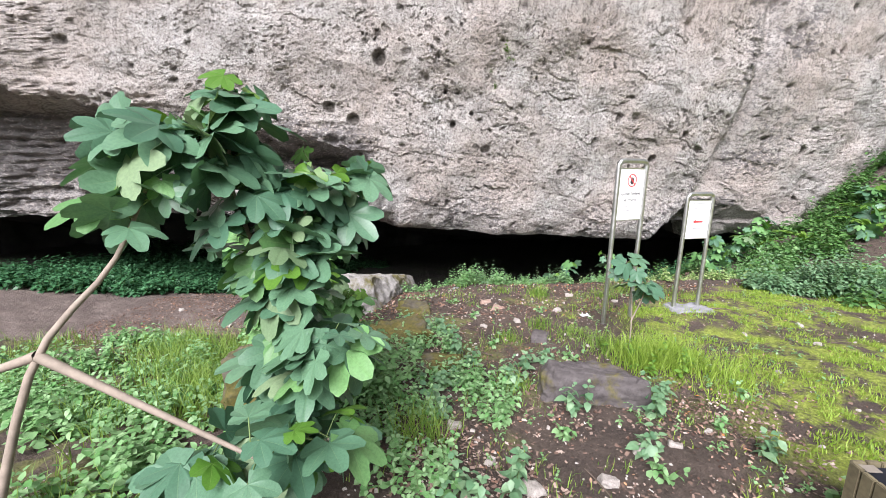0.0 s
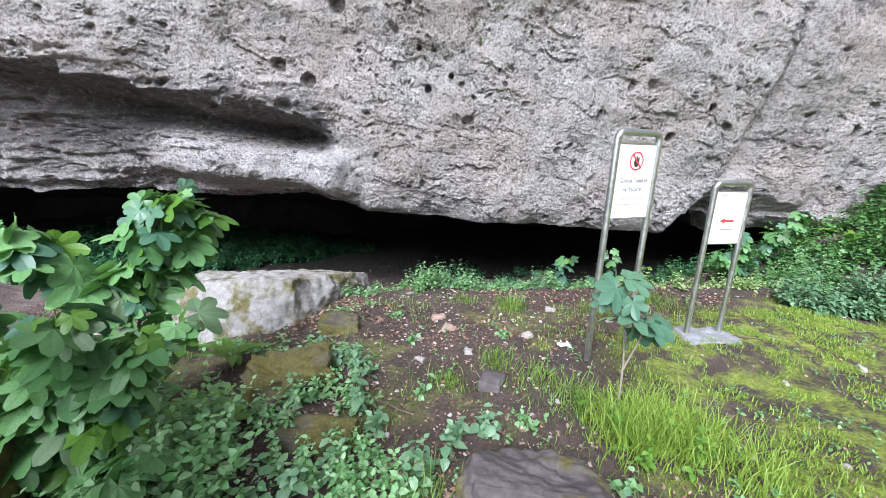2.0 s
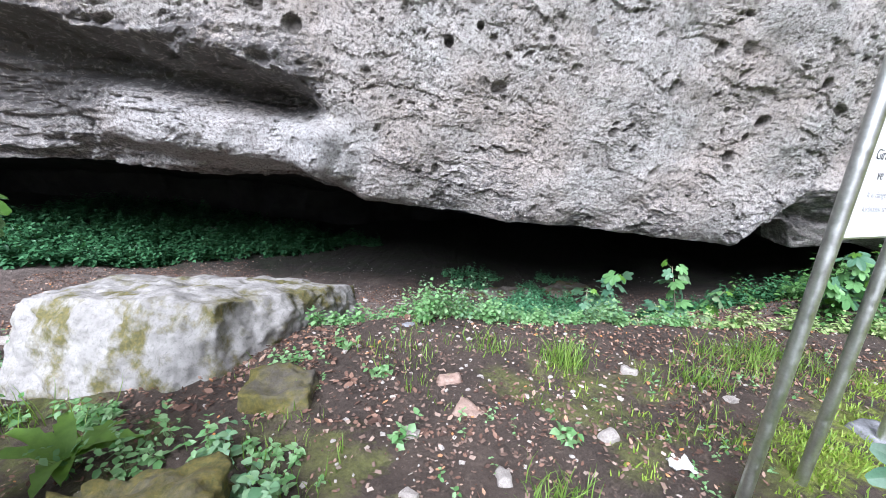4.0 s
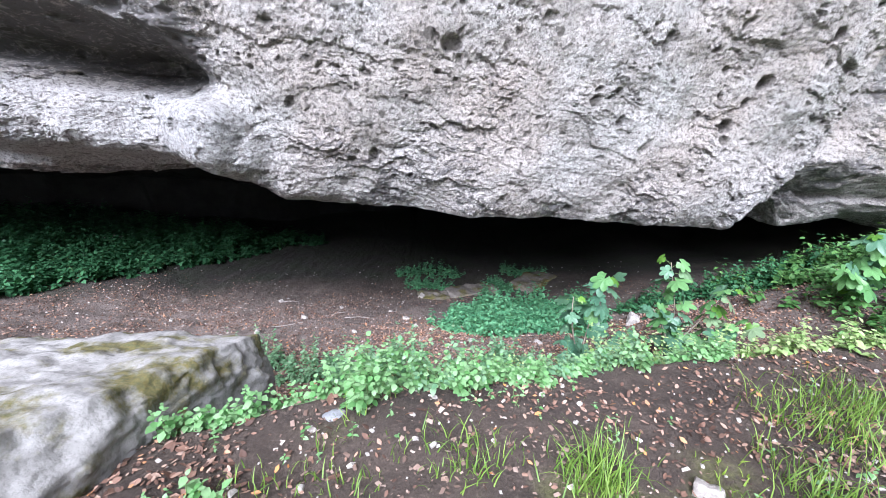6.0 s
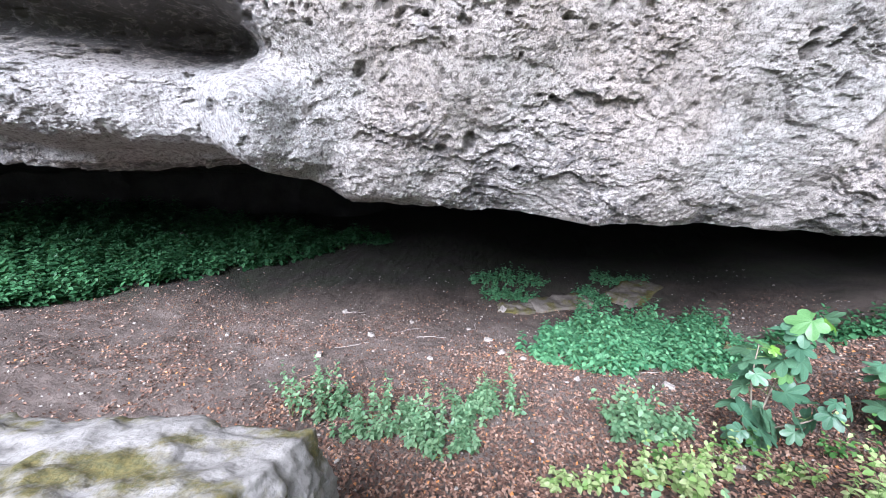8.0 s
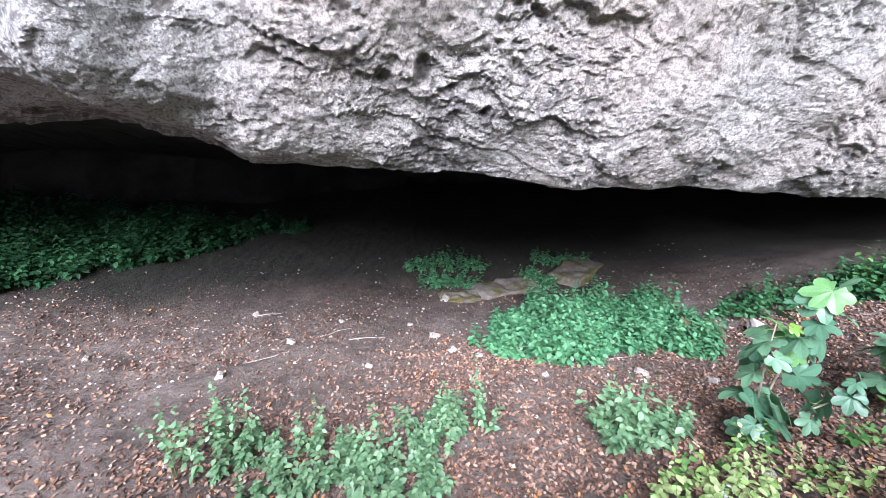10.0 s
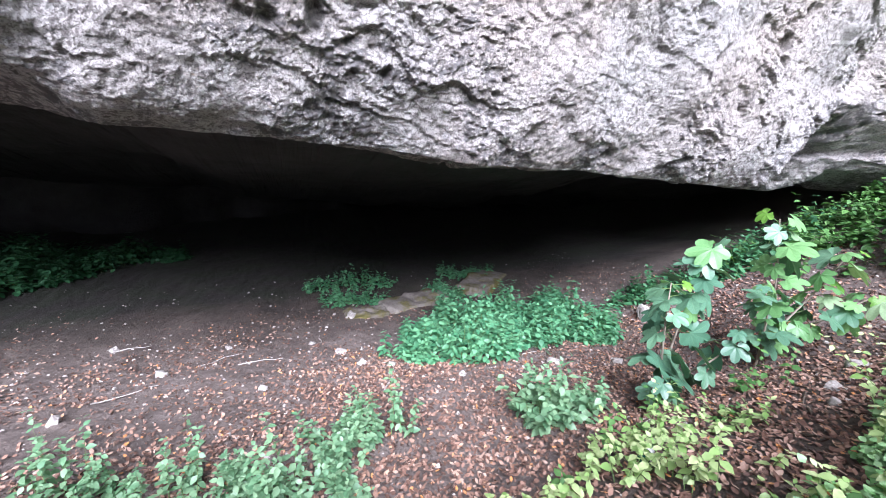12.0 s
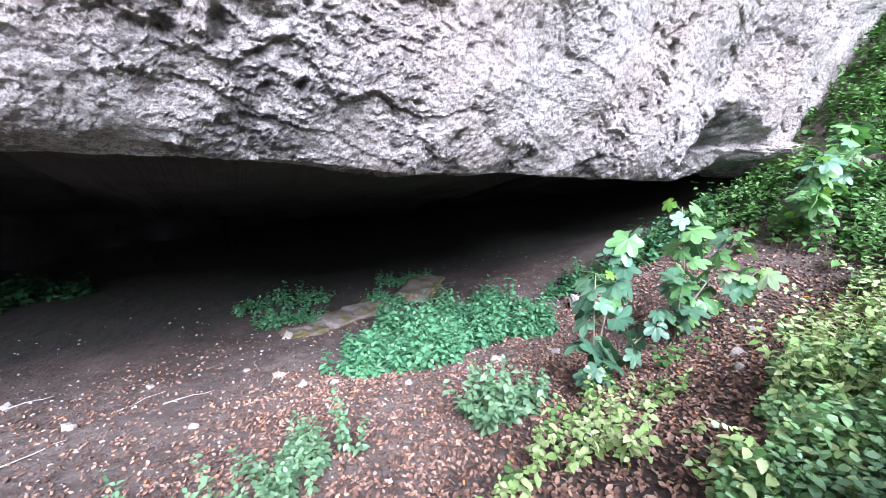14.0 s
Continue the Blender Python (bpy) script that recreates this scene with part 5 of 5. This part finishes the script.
def flat(name, outline, material, parent, y, z_off=0.0, label=""):
    """A thin printed shape on a board's front, from an outline in x, z."""
    n = len(outline)
    v = [(x, y, z + z_off) for x, z in outline] + [(x, y - 0.0015, z + z_off) for x, z in outline]
    bm = bmesh.new()
    bv = [bm.verts.new(p) for p in v]
    bm.faces.new(bv[n:])
    bm.faces.new(bv[:n][::-1])
    for i in range(n):
        j = (i + 1) % n
        bm.faces.new((bv[i], bv[j], bv[n + j], bv[n + i]))
    bmesh.ops.recalc_face_normals(bm, faces=bm.faces)
    return part(name, bm, material, parent, label)


def lettering(text, size, x, z, y, material, parent, squeeze=1.0):
    cu = bpy.data.curves.new("lettering", "FONT")
    cu.body, cu.size, cu.align_x, cu.extrude = text, size, "CENTER", 0.0006
    tmp = new("lettering", cu)
    bpy.context.view_layer.update()
    me = bpy.data.meshes.new_from_object(tmp)
    bpy.data.objects.remove(tmp)
    me.materials.clear()
    me.materials.append(material)
    ob = new("lettering", me)
    ob.parent = parent
    ob.matrix_basis = pose(x, y, z, 90, 0, 0) @ Matrix.Diagonal((squeeze, 1, 1, 1))
    return ob


def bar(w, h, x, z, y, material, parent):
    return flat("print_line", [(x - w / 2, z - h / 2), (x + w / 2, z - h / 2), (x + w / 2, z + h / 2), (x - w / 2, z + h / 2)], material, parent, y)


def sign(x, y, turn, width, top, low, board_top, board_low, label):
    """Bent steel tube with a board between its legs, standing in the soil; origin between the feet."""
    root = thing("sign", x, y, 0, turn, label, "sign", "signs by the path")
    w, r = width / 2, 0.027
    bend = 0.055
    pts = [(-w, 0, low)] + [(-w, 0, low + k * (top - bend - low) / 4) for k in (1, 2, 3, 4)]
    pts += [(-w + bend * (1 - math.cos(a)), 0, top - bend + bend * math.sin(a)) for a in np.linspace(0.26, math.pi / 2, 6)]
    pts += [(-p[0], 0, p[2]) for p in pts[::-1]]
    v, f = tube(pts, r, 14)
    mesh_object("tube_frame", v, f, STEEL, root)
    for zz in (top - bend - 0.03, board_low):
        bm = bmesh.new()
        bmesh.ops.create_cube(bm, size=1, matrix=Matrix.Translation((0, 0, zz)) @ Matrix.Diagonal((width - 2 * r, 0.012, 0.016, 1)))
        part("crossbar", bm, STEEL, root)
    bm = bmesh.new()
    bmesh.ops.create_cube(bm, size=1, matrix=Matrix.Translation((0, -0.006, (board_top + board_low) / 2)) @ Matrix.Diagonal((width - 1.6 * r, 0.006, board_top - board_low, 1)))
    bmesh.ops.bevel(bm, geom=bm.edges[:], offset=0.0015, segments=1)
    board = part("board", bm, BOARD, root, "white printed board")
    return root, board


root, board = sign(2.17, 4.84, 26, 0.45, 1.545, -0.6, 1.45, 0.87, "white warning sign with red ring on steel tube")
front = -0.0098
ring = [(0.075 * math.cos(a), 0.075 * math.sin(a)) for a in np.linspace(0, 2 * math.pi, 40)[:-1]]
bm = bmesh.new()
outer = [bm.verts.new((c * 1.0, front, 1.325 + s)) for c, s in ring]
inner = [bm.verts.new((c * 0.82, front, 1.325 + s * 0.82)) for c, s in ring]
for i in range(len(ring)):
    j = (i + 1) % len(ring)
    bm.faces.new((outer[i], outer[j], inner[j], inner[i]))
part("prohibition_ring", bm, RED_INK, board, "red prohibition ring")
palm = [(0.030 * math.cos(a), 0.036 * math.sin(a) - 0.012) for a in np.linspace(math.pi * 0.95, math.pi * 2.05, 12)]
palm += [(0.028, 0.030), (0.018, 0.034), (0.013, 0.012), (0.008, 0.044), (-0.002, 0.044), (-0.005, 0.012), (-0.013, 0.036), (-0.022, 0.032), (-0.024, 0.006)]
flat("pictogram", [(x * 0.95, z * 0.95 + 1.325) for x, z in palm], INK, board, front, label="black pictogram")
flat("slash", [(-0.058, 1.377), (-0.048, 1.387), (0.058, 1.273), (0.048, 1.263)], RED_INK, board, front - 0.002, label="red slash")
lettering("Girmek Tehlikeli", 0.053, 0, 1.155, front, INK, board, 0.86)
lettering("ve Yasakt\u0131r", 0.053, 0, 1.085, front, INK, board, 0.86)
lettering("It is dangerous and", 0.034, 0, 1.02, front, GREY_INK, board, 0.95)
lettering("forbidden to enter", 0.034, 0, 0.968, front, GREY_INK, board, 0.95)

root, board = sign(3.38, 5.46, 14, 0.40, 1.14, -0.7, 1.05, 0.55, "white direction sign with red arrow on steel tube")
lettering("3. MA\u011eARA", 0.058, 0, 0.925, front, GREY_INK, board, 0.9)
lettering("AYAZMA", 0.058, 0, 0.845, front, GREY_INK, board, 0.9)
arrow = [(-0.085, 0.775), (-0.035, 0.803), (-0.035, 0.787), (0.075, 0.787), (0.075, 0.763), (-0.035, 0.763), (-0.035, 0.747)]
flat("arrow", arrow, RED_INK, board, front, label="red arrow")
bar(0.15, 0.014, 0, 0.69, front, GREY_INK, board)
bar(0.26, 0.006, 0, 1.02, front, GREY_INK, board)
rock("concrete_footing", block(3.40, 5.42, 0.62, 0.44, -0.40, -0.7, 8, 0.88), CONCRETE, "rough grey concrete footing under the direction sign", 22, 0.03, 61.0)

# ---- litter bin beside the path ----
BIN_WOOD = plain_material("weathered_olive_wood", (0.17, 0.145, 0.085), 0.75, 0, 14, 0.45)
LINER = plain_material("black_plastic_liner", (0.018, 0.019, 0.024), 0.35, 0, 10, 0.2)
PLATE = plain_material("dull_metal_plate", (0.27, 0.24, 0.20), 0.6, 0.3, 20, 0.2)


def box_bm(x, y, z, sx, sy, sz, bevel=0.004):
    bm = bmesh.new()
    bmesh.ops.create_cube(bm, size=1, matrix=Matrix.Translation((x, y, z)) @ Matrix.Diagonal((sx, sy, sz, 1)))
    bmesh.ops.bevel(bm, geom=bm.edges[:], offset=bevel, segments=2, affect="EDGES")
    return bm


BIN_X, BIN_Y, BIN_TOP, BIN_LOW, HALF = 2.17, 1.53, 0.12, -0.36, 0.2
bin_root = thing("litter_bin", BIN_X, BIN_Y, 0, -4, "square litter bin of olive wooden slats with black liner", "litter bin")
for side in range(4):
    for k in range(6):
        u = -HALF + 0.035 + k * (2 * HALF - 0.07) / 5
        x, y = ((u, -HALF), (HALF, u), (u, HALF), (-HALF, u))[side]
        sx, sy = ((0.060, 0.024) if side % 2 == 0 else (0.024, 0.060))
        slat = part("slat", box_bm(x, y, (BIN_TOP + BIN_LOW) / 2, sx, sy, BIN_TOP - BIN_LOW + 0.006 * (k % 2)), BIN_WOOD, bin_root)
bm = bmesh.new()
rim = [bm.verts.new((a * (HALF - 0.02), b * (HALF - 0.02), BIN_TOP - 0.015)) for a, b in ((-1, -1), (1, -1), (1, 1), (-1, 1))]
low = [bm.verts.new((a * (HALF - 0.05), b * (HALF - 0.05), BIN_LOW + 0.05)) for a, b in ((-1, -1), (1, -1), (1, 1), (-1, 1))]
for i in range(4):
    j = (i + 1) % 4
    bm.faces.new((rim[i], rim[j], low[j], low[i]))
bm.faces.new(low)
part("liner", bm, LINER, bin_root, "black plastic liner")
part("corner_plate", box_bm(-HALF + 0.055, HALF - 0.04, BIN_TOP - 0.008, 0.07, 0.05, 0.004, 0.001), PLATE, bin_root, "dull metal corner plate")
rock("concrete_slab", block(1.98, 1.42, 0.72, 0.62, -0.255, -0.5, 12, 0.97), CONCRETE, "grey concrete slab under the litter bin", 20, 0.012, 71.0)

# ---- small rubbish ----
GREEN_PLASTIC = Mat("green_plastic", 0.15)
GREEN_PLASTIC.color(GREEN_PLASTIC.ramp(GREEN_PLASTIC.noise(20, 3), (0.3, (0.01, 0.13, 0.10)), (0.7, (0.03, 0.24, 0.19))))
GREEN_PLASTIC.b.inputs["Transmission Weight"].default_value = 0.45
PAPER = plain_material("white_paper", (0.72, 0.72, 0.70), 0.7)


def bottle(x, y, turn):
    gz = float(ground_z(x, y)[0])
    root = thing("plastic_bottle", x, y, gz + 0.04, turn, "crushed green plastic bottle lying on the bank", "bottle")
    prof = [(0.0, 0.004), (0.0, 0.028), (0.012, 0.033), (0.05, 0.033), (0.06, 0.029), (0.07, 0.033), (0.13, 0.033), (0.17, 0.016), (0.19, 0.013), (0.205, 0.013)]
    v, f = tube([(a - 0.1, 0, 0) for a, _ in prof], [r for _, r in prof], 16)
    v[:, 2] *= 0.85 + 0.12 * np.sin(40 * v[:, 0])
    mesh_object("body", v, f, GREEN_PLASTIC.m, root)
    v, f = tube([(0.104, 0, 0), (0.106, 0, 0), (0.122, 0, 0), (0.123, 0, 0)], [0.004, 0.015, 0.015, 0.004], 14)
    mesh_object("cap", v, f, BOARD, root, label="white cap")
    v, f = tube([(-0.03, 0, 0), (0.02, 0, 0)], 0.0338, 16)
    mesh_object("label_band", v, f, PAPER, root, label="torn white paper band")


bottle(1.78, 8.42, 30)


def scrap(x, y, size, seed):
    v = np.array([(a, b, 0) for a in np.linspace(-0.5, 0.5, 6) for b in np.linspace(-0.4, 0.4, 5)], float)
    v[:, 2] = 0.35 * fbm(v * 2.5 + seed, 3) + 0.12
    v[:, :2] += 0.12 * np.stack([fbm(v * 3 + 9, 2), fbm(v * 3 + 19, 2)], 1)
    solid = joined([(v, grid_faces(6, 5)), (v - (0, 0, 0.02), grid_faces(6, 5)[:, ::-1])])
    ob = mesh_object("paper_scrap", solid[0] * size, solid[1], PAPER, smooth=False)
    ob.location = (x, y, float(ground_z(x, y)[0]))
    tagged(ob, "crumpled white paper scrap lying in grass", "litter")


scrap(1.82, 4.98, 0.13, 4.0)


# ---- mossy fallen limb on the bank ----
MOSSY_WOOD = stone_material("mossy_rotten_wood", (0.045, 0.035, 0.025), (0.10, 0.08, 0.055), 0.9, 7.0)
line = bezier([(2.55, 7.75, 0), (3.0, 7.95, 0), (3.5, 8.0, 0), (4.1, 8.2, 0)], 20)
line[:, 2] = ground_z(line[:, 0], line[:, 1]) + 0.035
v, f = tube(line, np.linspace(0.085, 0.05, 20), 12)
v += 0.02 * np.stack([fbm(v * 6, 3), fbm(v * 6 + 9, 3), fbm(v * 6 + 19, 3)], 1)
tagged(mesh_object("fallen_limb", v, f, MOSSY_WOOD), "rotten dark tree limb with moss on the bank", "log")


# ---- sprigs rooted in cracks of the cliff ----
rim = np.empty(len(CLIFF.data.vertices) * 3, dtype=np.float32)
CLIFF.data.vertices.foreach_get("co", rim)
rim = rim.reshape(-1, 3)
rim = rim[rim[:, 1] < 11.5]
for k, (x, z, size) in enumerate(((1.25, 3.7, 0.16), (1.05, 3.05, 0.10), (0.95, 3.35, 0.08))):
    at = rim[np.argmin(np.hypot(rim[:, 0] - x, rim[:, 2] - z))]
    root = thing("wall_sprig", *(float(c) for c in at), label="small green sprig rooted in a cliff crack", category="plant", group="sprigs on the cliff")
    rng = np.random.default_rng(700 + k)
    feet = np.stack([rng.normal(0, 0.02, 7), rng.normal(-0.01, 0.01, 7), rng.normal(0, 0.02, 7)], 1)
    leaves, stalks = herb_leaves(feet, size, size * 0.45, 4, 700 + k, 0.9)
    mesh_object("foliage", *leaves, FERN, root)
    mesh_object("stem", *stalks, STEM, root)
